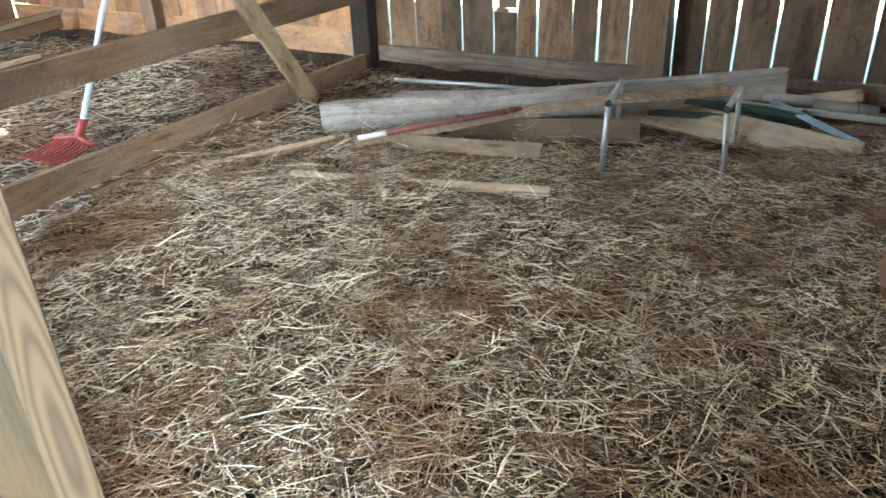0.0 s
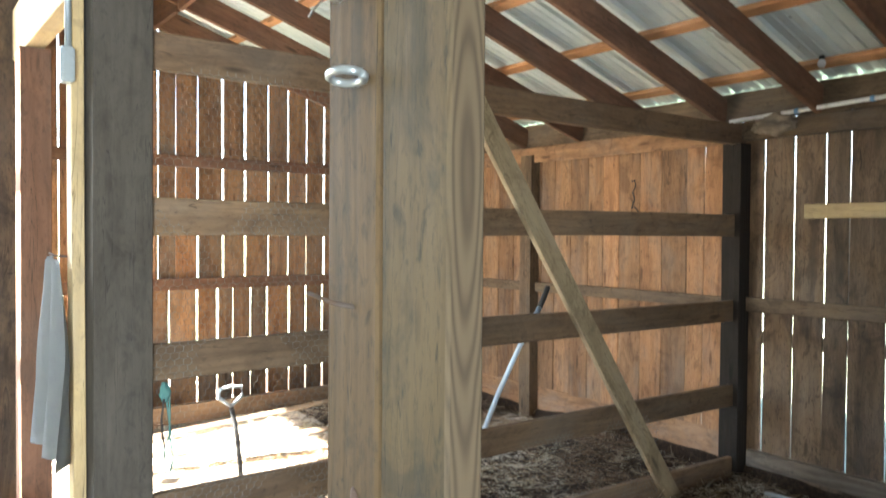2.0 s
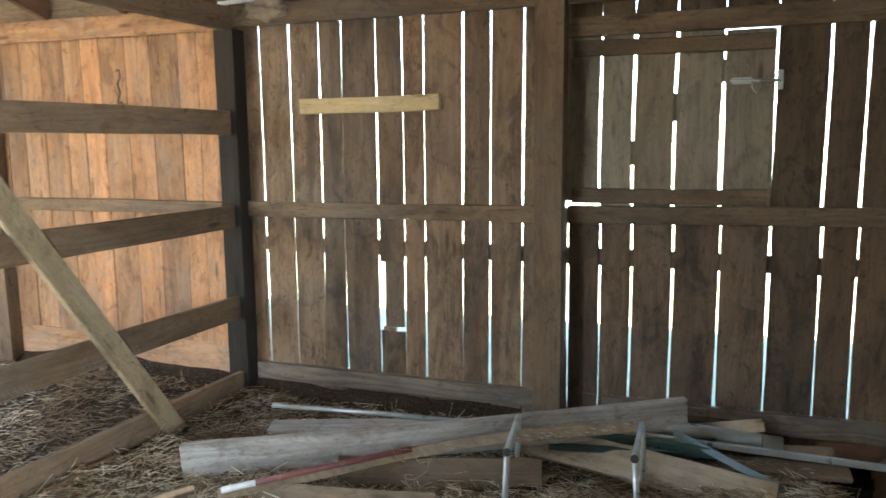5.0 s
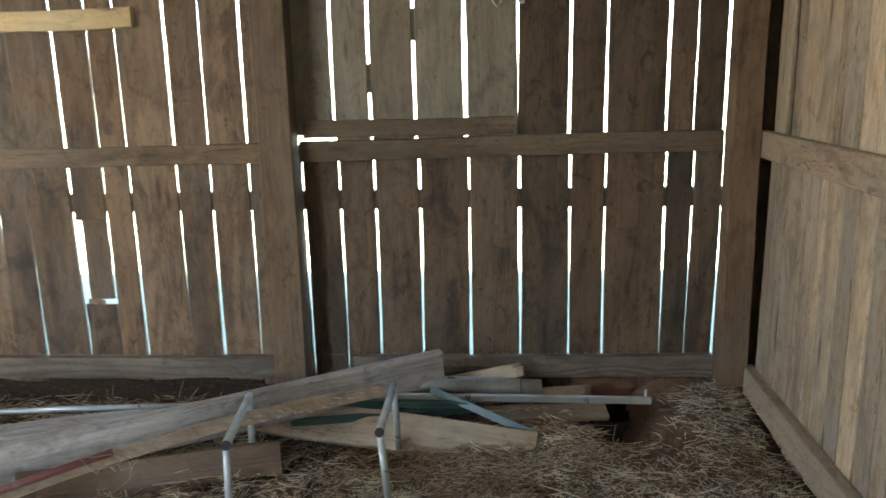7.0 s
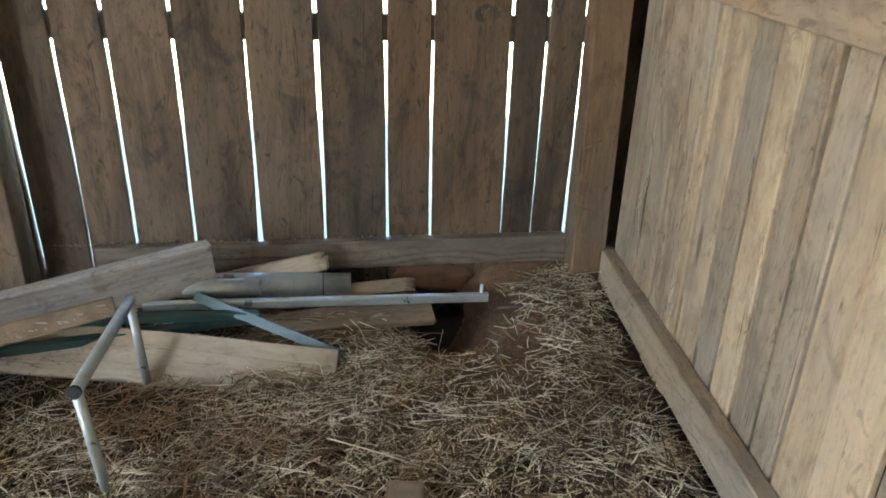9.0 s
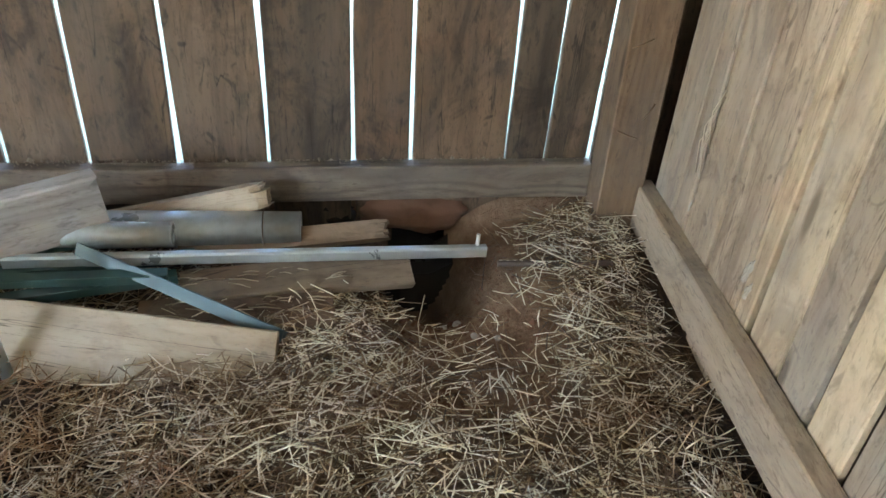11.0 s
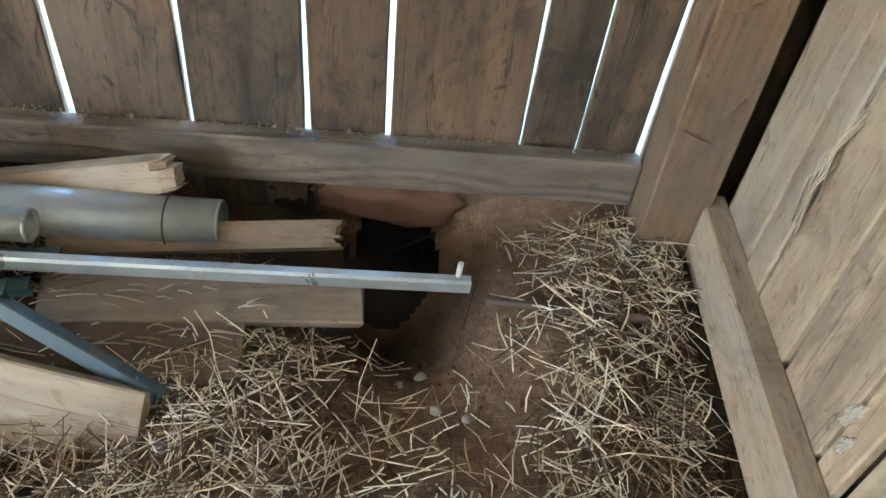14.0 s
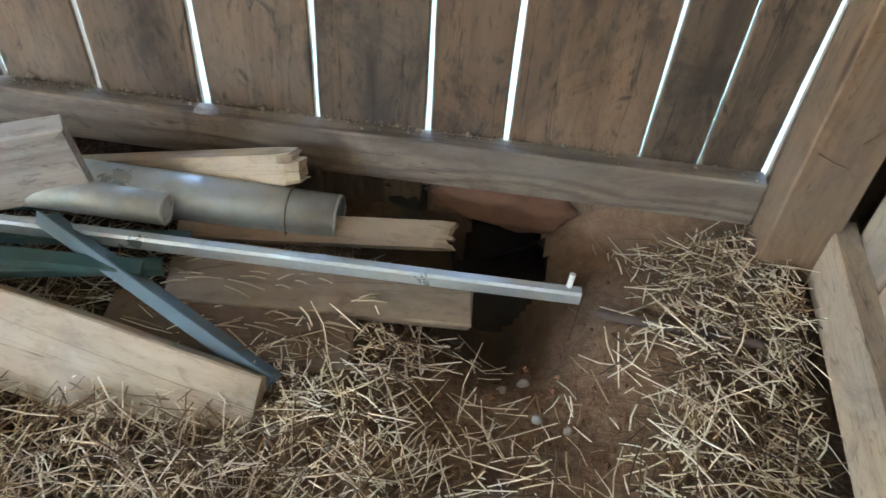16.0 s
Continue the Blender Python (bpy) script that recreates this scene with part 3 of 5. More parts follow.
U_GAPS = [0.003, 0.018, 0.022, 0.015, 0.008, 0.024, 0.0]
vertical_boards(wall_back, U_EDGES, 1.305, 2.62, WALL_Y, M_SIDING, U_GAPS)
# board nailed along the outside
board("outer_rail", (-3.1, 5.04, 1.01), (1.5, 5.04, 1.015), 0.098, 0.025, (0, 0, 1), M_FRAME, wall_back, "weathered board nailed along the outside")
# girts, sill and plate
board("girt", (-3.0, 4.975, 1.25), (-1.0, 4.975, 1.26), 0.10, 0.045, (0, 0, 1), M_FRAME, wall_back)
board("girt", (-0.82, 4.975, 1.27), (1.25, 4.975, 1.295), 0.10, 0.045, (0, 0, 1), M_FRAME, wall_back)
board("sill_plank", (-2.96, 4.972, 0.128), (-1.0, 4.972, 0.131), 0.115, 0.05, (0, 0, 1), M_SILL, wall_back, segs=6)
board("sill_plank", (-0.6, 4.972, 0.135), (1.26, 4.972, 0.140), 0.115, 0.05, (0, 0, 1), M_SILL, wall_back, segs=6)
board("wall_plate", (-7.2, 4.955, 2.505), (-0.99, 4.955, 2.51), 0.13, 0.045, (0, 0, 1), M_FRAME, wall_back, segs=8)
board("wall_plate", (-0.83, 4.955, 2.51), (1.5, 4.955, 2.515), 0.13, 0.045, (0, 0, 1), M_FRAME, wall_back, segs=6)
board("door_header", (-0.83, 4.965, 2.32), (1.26, 4.965, 2.325), 0.11, 0.045, (0, 0, 1), M_FRAME, wall_back)
# posts
board("post", (-0.915, 4.925, -0.1), (-0.915, 4.925, 2.60), 0.165, 0.14, (1, 0, 0), M_FRAME, wall_back, "square brown timber post", segs=6)
board("post", (1.335, 4.912, -0.02), (1.318, 4.912, 2.60), 0.135, 0.115, (1, 0, 0), M_RAIL, wall_back, "square timber corner post", segs=6)

# upper half door
vertical_boards(wall_back, [-0.845, -0.649, -0.465, -0.243, 0.003, 0.262], 2.29, 2.62, WALL_Y, M_SIDING, [0.008] * 6)
door = thing("door_1", (-0.28, 5.0, 1.33), "closed upper half door of grey vertical boards", "door", kind="structure")
D_EDGES = [-0.845, -0.649, -0.465, -0.243, 0.003, 0.258]
D_GAPS = [0.01, 0.018, 0.022, 0.02, 0.022, 0.004]
vertical_boards(door, D_EDGES[:2], 1.345, 2.27, WALL_Y - 0.004, M_DOOR, D_GAPS[:2], "door_board", jit=0.002)
vertical_boards(door, D_EDGES[1:], 1.31, 2.27, WALL_Y - 0.004, M_DOOR, D_GAPS[1:], "door_board", jit=0.004)
for bx, bz, bh in ((-0.462, 1.62, 0.14), (-0.240, 1.87, 0.15), (0.0, 2.06, 0.12)):
    board("outer_block", (bx, 5.03, bz - bh / 2), (bx, 5.03, bz + bh / 2), 0.06, 0.02, (1, 0, 0), M_DOOR, door, segs=2)
board("ledge", (-0.80, 4.978, 1.375), (0.24, 4.978, 1.385), 0.085, 0.04, (0, 0, 1), M_FRAME, door)
board("ledge", (-0.80, 4.978, 2.20), (0.24, 4.978, 2.20), 0.085, 0.04, (0, 0, 1), M_FRAME, door)
latch = part("latch", bm_tube([(0.03, 4.965, 2.0), (0.14, 4.965, 2.0), (0.28, 4.965, 1.995)], 0.008, 8), M_GALV, door, "galvanised sliding bolt")
part("latch_plate", bm_box((0.10, 0.006, 0.035), 0.002), M_GALV, latch, m=pose(0.09, 4.982, 2.0))
part("keeper", bm_box((0.03, 0.02, 0.10), 0.003), M_GALV, latch, m=pose(0.275, 4.972, 2.0))
part("hasp", bm_tube([(0.14, 4.955, 1.995), (0.14, 4.945, 1.96), (0.16, 4.945, 1.935), (0.18, 4.945, 1.96), (0.18, 4.955, 1.995)], 0.005, 8), M_GALV, latch)

nailed = board("scrap_block", (-2.572, 4.985, 1.918), (-1.612, 4.985, 1.93), 0.096, 0.038, (0, 0, 1), M_NEW)
tagged(nailed, "pale new length of lumber nailed to the wall", "board")

# the back wall goes on behind the next stall
wall_far = thing("wall_stall", (-5.1, 5.0, 0), "warm brown vertical boards of the neighbouring stall", "wall", kind="structure")
xs, e = [-7.22], -7.22
while e < -3.3:
    e += rng.uniform(0.15, 0.235)
    xs.append(min(e, -3.08))
xs[-1] = -3.08
gs = [rng.choice((0.003, 0.004, 0.005, 0.006, 0.012)) for _ in xs]
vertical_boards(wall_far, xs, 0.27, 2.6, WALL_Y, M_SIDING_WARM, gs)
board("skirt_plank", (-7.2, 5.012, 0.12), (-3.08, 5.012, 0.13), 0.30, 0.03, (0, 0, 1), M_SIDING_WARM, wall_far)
board("girt", (-7.15, 4.975, 1.235), (-3.12, 4.975, 1.245), 0.09, 0.045, (0, 0, 1), M_FRAME, wall_far)
board("fascia", (-7.2, 4.925, 2.50), (-3.1, 4.925, 2.50), 0.15, 0.012, (0, 0, 1), M_SIDING_WARM, wall_far)
board("post", (-5.25, 4.94, -0.05), (-5.25, 4.94, 2.5), 0.15, 0.11, (1, 0, 0), M_FRAME, wall_far, "square timber post")

wall_left = thing("wall_left", (-7.2, 2.5, 0), "brown vertical boards with bright gaps at the barn's end", "wall", kind="structure")
ys = [0.6, 0.8, 1.02, 1.2, 1.4, 1.62, 1.85, 2.116, 2.383, 2.585, 2.742, 2.927, 3.105, 3.352, 3.544, 3.74, 3.95, 4.12, 4.35, 4.55, 4.78, 5.0]
gs = [rng.choice((0.010, 0.018, 0.026, 0.03)) for _ in ys]
vertical_boards(wall_left, ys, -0.1, 1.24, -7.212, M_SIDING_WARM, gs, axis_x=False)
ys = [0.6, 0.82, 1.0, 1.17, 1.4, 1.6, 1.82, 2.015, 2.179, 2.391, 2.64, 2.87, 3.121, 3.34, 3.551, 3.76, 3.95, 4.15, 4.35, 4.55, 4.78, 5.0]
gs = [rng.choice((0.008, 0.018, 0.026, 0.03)) for _ in ys]
vertical_boards(wall_left, ys, 1.24, 3.9, -7.212, M_SIDING_WARM, gs, axis_x=False)
for z in (1.245, 2.42):
    board("girt", (-7.175, 0.6, z), (-7.175, 4.95, z), 0.11, 0.045, (0, 0, 1), M_RAFTER, wall_left)

# solid divider on the other side
wall_right = thing("wall_right", (1.43, 3.0, 0), "tan vertical boards of a solid stall divider", "wall", kind="structure")
# Boards past y 0.68 are an unseen addition that shades the stall.
RY = [4.875, 4.70, 4.61, 4.44, 4.26, 4.185, 4.035, 3.90, 3.765, 3.64, 3.52, 3.38, 3.2, 3.0, 2.82, 2.62, 2.42, 2.25, 2.05, 1.85, 1.66, 1.45, 1.25, 1.05, 0.85, 0.68, 0.5, 0.3, 0.1, -0.1, -0.3]
RTAN = {4: 1, 5: 1, 7: 1, 10: 1, 11: 1, 13: 1, 14: 1, 16: 1, 19: 1, 20: 1, 22: 1}
for i in range(len(RY) - 1):
    gaps = [rng.choice((0.012, 0.018, 0.026)), rng.choice((0.012, 0.018, 0.026))]
    vertical_boards(wall_right, [RY[i + 1], RY[i]], -0.12, 1.285, 1.435, M_DIVIDER if i in RTAN else M_DIVGREY, gaps, axis_x=False)
    shift = -0.05 if 0 < i < len(RY) - 2 else 0.0
    vertical_boards(wall_right, [RY[i + 1] + (shift if i < len(RY) - 2 else 0.0), RY[i] + (shift if i else 0.0)], 1.30, 2.55, 1.442, M_DIVIDER if (i * 5) % 7 < 4 else M_DIVGREY, gaps, axis_x=False)
board("rail", (1.4, -0.3, 1.243), (1.4, 4.93, 1.28), 0.125, 0.045, (0, 0, 1), M_DIVGREY, wall_right, segs=8)
board("base_plank", (1.394, -0.3, 0.093), (1.394, 4.90, 0.105), 0.14, 0.056, (0, 0, 1), M_DIVGREY, wall_right, segs=8)
board("backing", (1.50, 2.33, -0.15), (1.50, 2.33, 2.55), 5.36, 0.02, (0, 1, 0), M_FRAME, wall_right, segs=2, warp=0)

for sy, sz, sw, sh in ((4.26, 0.29, 0.022, 0.07), (4.235, 0.25, 0.018, 0.05), (4.62, 0.24, 0.012, 0.05)):
    part("scrape", bm_lump((0.004, sw, sh), sy * 3, 0.8, 4), M_SCRAPE, wall_right, "pale scraped patch", pose(1.4235 if sz < 1.2 else 1.377, sy, sz, 15, 0, 0))

# the divider stands a little out of square
wall_right.matrix_basis = Matrix.Translation((1.445, 4.9, 0)) @ Matrix.Rotation(radians(-2.6), 4, "Z") @ Matrix.Translation((-1.424, -4.9, 0)) @ wall_right.matrix_basis

# ---- roof ----
SLOPE = 0.31


def roof_z(y):
    """The rafters' underside."""
    return 2.60 + SLOPE * (4.9 - y) if y > -1.2 else 2.60 + SLOPE * 6.1 - SLOPE * (-1.2 - y)


roof = thing("roof", (-2.5, 1.0, 4.0), "galvanised ribbed sheets on brown rafters and purlins", "roof", kind="structure")
RAFTERS = [-1.045 + 0.715 * i for i in range(-8, 4)]
rafter_me = mesh_of(bm_board(math.hypot(4.6, 4.6 * SLOPE) + 0.1, 0.19, 0.042, 6, 0.004), M_RAFTER)
ridge_me = mesh_of(bm_board(math.hypot(1.53, 1.53 * SLOPE), 0.19, 0.042, 4, 0.004), M_RAFTER)
back_me = mesh_of(bm_board(math.hypot(2.3, 2.3 * SLOPE), 0.19, 0.042, 4, 0.004), M_RAFTER)
for x in RAFTERS:
    m, _ = along((x, 0.33, roof_z(0.33) + 0.095), (x, 4.93, roof_z(4.93) + 0.095), (0, 0, 1))
    part("rafter", rafter_me, None, roof, m=m)
    if x < -5.1:
        m, _ = along((x, -1.2, roof_z(-1.2) + 0.095), (x, 0.33, roof_z(0.33) + 0.095), (0, 0, 1))
        part("rafter", ridge_me, None, roof, m=m)
    else:
        m, _ = along((x, -1.2, roof_z(-1.2) + 0.095), (x, 0.33, roof_z(0.33) + 0.095), (0, 0, 1))
        part("rafter", ridge_me, None, roof, m=m)
        m, _ = along((x, -3.5, roof_z(-3.5) + 0.095), (x, -1.2, roof_z(-1.2) + 0.095), (0, 0, 1))
        part("rafter", back_me, None, roof, m=m)
for x in RAFTERS[:4]:
    board("blocking", (x + 0.023, 1.84, roof_z(1.84) + 0.085), (x + 0.692, 1.84, roof_z(1.84) + 0.085), 0.25, 0.04, (0, 0, 1), M_RAFTER, roof, segs=2)
PURLINS = [4.74 - 0.72 * i for i in range(7)]
purlin_me = mesh_of(bm_board(9.2, 0.088, 0.036, 10, 0.003), M_PURLIN)
aisle_me = mesh_of(bm_board(7.0, 0.088, 0.036, 8, 0.003), M_PURLIN)
for y in PURLINS + [-0.3, -1.0, -1.6, -2.3, -3.0]:
    sl = SLOPE if y > -1.2 else -SLOPE
    if y > 0.3:
        m, _ = along((-7.4, y, roof_z(y) + 0.213), (1.8, y, roof_z(y) + 0.213), (0, -1, sl))
        part("purlin", purlin_me, None, roof, m=m)
    else:
        m, _ = along((-5.2, y, roof_z(y) + 0.213), (1.8, y, roof_z(y) + 0.213), (0, -1, sl))
        part("purlin", aisle_me, None, roof, m=m)


def roof_sheet(x0, width, y0, y1):
    """One ribbed sheet: tall ribs with low flutes between them, bent to the slope."""
    prof = []
    rib = 0.229
    n = round(width / rib)
    for i in range(n):
        a = x0 + i * rib
        prof += [(a, 0.0), (a + 0.014, 0.024), (a + 0.036, 0.024), (a + 0.050, 0.0), (a + 0.092, 0.0), (a + 0.100, 0.007), (a + 0.118, 0.007), (a + 0.126, 0.0), (a + 0.162, 0.0), (a + 0.170, 0.007), (a + 0.188, 0.007), (a + 0.196, 0.0)]
    prof.append((x0 + n * rib + 0.02, 0.0))
    bm = bmesh.new()
    rows = []
    for k in range(9):
        y = y0 + (y1 - y0) * k / 8
        rows.append([bm.verts.new((x, y, roof_z(y) + 0.234 + dz)) for x, dz in prof])
    for a, b in zip(rows, rows[1:]):
        for j in range(len(prof) - 1):
            bm.faces.new((a[j], a[j + 1], b[j + 1], b[j]))
    return bm


for i in range(13):
    part("metal_sheet", roof_sheet(-7.5 + i * 0.916, 0.916, 0.25, 5.35), M_ROOF, roof)
    # Unseen aisle sheets, their edges placed to keep sun off stall and lintel.
    part("metal_sheet", roof_sheet(-7.5 + i * 0.916, 0.916, -1.08, 0.25), M_ROOF, roof)
    if i > 2:
        part("metal_sheet", roof_sheet(-7.5 + i * 0.916, 0.916, -1.2, -1.08), M_ROOF, roof)
        part("metal_sheet", roof_sheet(-7.5 + i * 0.916, 0.916, -3.6, -1.2), M_ROOF, roof)
board("eave_block", (-7.2, 4.985, 2.69), (1.5, 4.985, 2.69), 0.22, 0.02, (0, 0, 1), M_FRAME, roof, segs=8)

# ---- panels added to close the barn and shape its light ----
light_block_front = thing("light_block_front", (1.5, -3.3, 0), "added plain brown panels closing the aisle and blocking sun", "wall", kind="structure")
board("panel", (-0.95, -3.3, -0.1), (-0.95, -3.3, 3.95), 8.4, 0.04, (1, 0, 0), M_SIDING, light_block_front, segs=2, warp=0)
light_block_end = thing("light_block_end", (4.0, -1.2, 0), "added plain brown panels framing the light at the aisle's end", "wall", kind="structure")
board("panel", (3.2, -1.8, 2.4), (3.2, -1.8, 4.6), 4.2, 0.04, (0, 1, 0), M_SIDING, light_block_end, segs=2, warp=0)
# Unseen stub that cuts how far the aisle light reaches into the stall.
board("panel", (2.25, -0.35, -0.1), (2.25, -0.35, 4.6), 1.9, 0.04, (1, 0, 0), M_SIDING, light_block_end, segs=2, warp=0)
# Added panels that hold the sun to the next stall's opening.
board("panel", (-5.2, 0.6, 3.08), (-5.2, 0.6, 4.15), 4.0, 0.03, (1, 0, 0), M_SIDING, light_block_front, segs=2, warp=0)
board("panel", (-6.85, 0.6, -0.1), (-6.85, 0.6, 3.08), 0.9, 0.03, (1, 0, 0), M_SIDING, light_block_front, segs=2, warp=0)
board("panel", (-5.15, 0.47, -0.1), (-5.15, 0.47, 4.2), 0.24, 0.03, (0, 1, 0), M_SIDING, light_block_front, segs=2, warp=0)
board("panel", (-5.15, -2.5, -0.1), (-5.15, -2.5, 3.95), 1.6, 0.03, (0, 1, 0), M_SIDING, light_block_front, segs=2, warp=0)
board("panel", (-5.15, -1.45, 3.9), (-5.15, -1.45, 4.7), 4.1, 0.03, (0, 1, 0), M_SIDING, light_block_front, segs=2, warp=0)
board("panel", (1.47, 2.3, 2.55), (1.47, 2.3, 4.4), 5.3, 0.03, (0, 1, 0), M_SIDING, wall_right, segs=2, warp=0)

# ---- slatted fence between the stalls ----
FX = -3.05
fence = thing("fence", (FX, 2.8, 0), "brown slatted rail fence with a pale diagonal brace", "fence")
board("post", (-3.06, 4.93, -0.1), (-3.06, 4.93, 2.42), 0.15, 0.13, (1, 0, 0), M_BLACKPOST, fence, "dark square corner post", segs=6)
for z, za, y0 in ((1.822, 1.818, 0.62), (1.232, 1.208, 0.62), (0.632, 0.585, 0.62), (0.17, 0.06, 0.62)):
    board("rail", (FX, y0, z), (FX + 0.005, 4.99, za), 0.152, 0.042, (0, 0, 1), M_RAIL, fence, segs=8, warp=0.006)
board("top_rail", (FX + 0.005, 0.62, 2.47), (FX + 0.005, 5.0, 2.487), 0.148, 0.045, (0, 0, 1), M_RAIL, fence, segs=8, warp=0.005)
board("brace", (-3.0, 2.15, 2.78), (-3.0, 4.14, -0.03), 0.13, 0.038, (0, 1, 0), M_BRACE, fence, "pale new diagonal brace", segs=8, warp=0.003)
board("bottom_board", (-2.98, 2.3, 0.03), (-2.98, 3.6, 0.03), 0.06, 0.03, (0, 0, 1), M_RAIL, fence, segs=4)


def netting(y0, y1, z0, z1, x, pitch=0.036):
    """Hexagonal wire netting in the plane of the fence, as thin three-sided wires."""
    v, f = [], []
    r = 0.0008

    def wire(a, b):
        d = np.array(b) - np.array(a)
        d = d / np.linalg.norm(d)
        s = np.array((0, -d[2], d[1]))
        n = len(v)
        for p in (a, b):
            for w in (s * r, -s * r * 0.5 + np.array((r, 0, 0)), -s * r * 0.5 - np.array((r, 0, 0))):
                v.append(tuple(np.array(p) + w))
        f.extend([(n, n + 1, n + 4, n + 3), (n + 1, n + 2, n + 5, n + 4), (n + 2, n, n + 3, n + 5)])

    h = pitch
    rows, cols = int((z1 - z0) / (h * 0.75)), int((y1 - y0) / pitch)

    def spot(i, j, k):
        bulge = 0.012 * math.sin(j * 0.31 + i * 0.07) + 0.006 * math.sin(i * 0.5)
        return (x + bulge, y0 + (j + 0.5 * (i % 2) + (0.5 if k else 0.0)) * pitch, z0 + i * h * 0.75 + (0.13 * h if k else -0.13 * h))

    for i in range(rows):
        for j in range(cols):
            a, b = spot(i, j, 0), spot(i, j, 1)
            c = spot(i, j + 1, 0)
            wire(a, b)
            wire(b, c)
            up = spot(i + 1, j if i % 2 == 0 else j + 1, 0)
            wire(b, (up[0], b[1], up[2]))
    me = bpy.data.meshes.new("netting")
    me.from_pydata(v, [], f)
    me.materials.append(M_WIRE)
    return me


net = part("wire_netting", netting(0.75, 2.2, 0.62, 2.45, -3.022), None, fence, "galvanised hexagonal wire netting")
net["kind"] = "stuff"
net = part("wire_netting", netting(0.75, 4.0, 0.0, 0.62, -3.024), None, fence, "galvanised hexagonal wire netting")
net["kind"] = "stuff"

# ---- posts along the aisle ----
near_post = thing("gate_post", (-1.24, 0.73, 0), "doubled square treated timber gate post", "post")
board("post", (-1.133, 0.735, -0.1), (-1.133, 0.735, 4.0), 0.225, 0.088, (1, 0, 0), M_POSTGRAIN, near_post, "greenish treated timber", segs=12, warp=0.002, chamfer=0.007)
board("post", (-1.3505, 0.738, -0.1), (-1.3505, 0.738, 4.0), 0.208, 0.105, (1, 0, 0), M_POSTBROWN, near_post, "browner weathered timber", segs=12, warp=0.002, chamfer=0.006)
part("nail", bm_tube([(-1.33, 0.70, 1.60), (-1.37, 0.655, 1.61), (-1.42, 0.62, 1.63)], 0.005, 8), M_RUST, near_post, "bent rusty nail")
part("eye_bolt", bm_tube([(-1.31 + 0.055 * math.cos(a) - 0.01, 0.655 - 0.03 * math.sin(a), 2.085 + 0.008 * math.sin(a)) for a in [0.52 * i for i in range(13)]], 0.009, 8), M_GALV, near_post, "galvanised eye bolt")
knot = part("knot", bm_lump((0.03, 0.008, 0.06), 4.0, 0.2), M_RUST, near_post, "dark oval knot", pose(-1.33, 0.683, 1.19))

hose = thing("duct_hose", (-1.34, 0.64, 2.3), "crumpled silver foil hose tied above the post", "hose")
path = [Vector(p) for p in ((-1.56, 0.63, 2.72), (-1.52, 0.63, 2.58), (-1.49, 0.63, 2.46), (-1.45, 0.64, 2.37), (-1.39, 0.65, 2.31), (-1.34, 0.655, 2.27))]
pts, radii = [], []
for k in range(41):
    u = k / 40 * 4.999
    p = path[int(u)].lerp(path[int(u) + 1], u % 1)
    pts.append(tuple(p + Vector((rng.uniform(-0.004, 0.004), rng.uniform(-0.004, 0.004), 0))))
    radii.append((0.034 if k % 2 else 0.026) * rng.uniform(0.85, 1.15))
part("foil", bm_tube(pts, radii, 12), M_FOIL, hose)
part("tie_wire", bm_tube([(-1.36, 0.64, 2.27), (-1.42, 0.63, 2.24), (-1.44, 0.63, 2.23)], 0.003, 6), M_WIRE, hose)

wire_post = thing("stall_post", (-3.07, 0.62, 0), "dark square stall post behind wire netting", "post")
board("post", (-3.09, 0.64, -0.1), (-3.09, 0.64, 3.2), 0.22, 0.20, (0, 1, 0), M_DARKPOST, wire_post, segs=8)
board("strip", (-3.13, 0.50, -0.05), (-3.13, 0.50, 3.0), 0.10, 0.045, (1, 0, 0), M_NEW, wire_post, "pale new timber strip", segs=6)
conduit = thing("electric_conduit", (-3.07, 0.46, 1.0), "thin green-grey conduit with a switch box", "conduit")
part("conduit_pipe", bm_tube([(-3.07, 0.462, 2.44), (-3.07, 0.462, 2.8), (-3.07, 0.462, 3.3)], 0.013, 8), M_BLUEIRON, conduit)
part("switch_box", bm_box((0.07, 0.05, 0.13), 0.006), M_BLUEIRON, conduit, m=pose(-3.07, 0.455, 2.38))

cord = thing("cord", (-2.99, 0.79, 1.14), "tangled teal cord hung on the stall post", "cord")
part("knot", bm_lump((0.03, 0.045, 0.07), 6.0, 0.5, 3), M_TEAL, cord, m=pose(-2.985, 0.79, 1.12))
for k in range(3):
    r2 = random.Random(70 + k)
    pts = [(-2.985, 0.79 + 0.008 * k, 1.12)] + [(-2.98 + r2.uniform(-0.01, 0.01), 0.785 + 0.012 * k + r2.uniform(-0.012, 0.012), 1.12 - 0.055 * i) for i in range(1, 5 + k)]
    part("strand", bm_tube(pts, 0.004, 6), M_TEAL if k else M_BLACK, cord)

beam_front = board("lintel_beam", (-7.2, 0.6, 2.92), (-3.2, 0.6, 2.92), 0.30, 0.10, (0, 0, 1), M_NEW, segs=8)
tagged(beam_front, "pale yellow timber lintel over the next stall's opening", "beam", kind="structure")
far_post = board("stall_post", (-4.75, 0.6, -0.1), (-4.75, 0.6, 2.77), 0.16, 0.16, (1, 0, 0), M_RAFTER, segs=6)
tagged(far_post, "reddish brown square post under the lintel", "post")

# cloth over a nail on the post strip
bm = bmesh.new()
grid = []
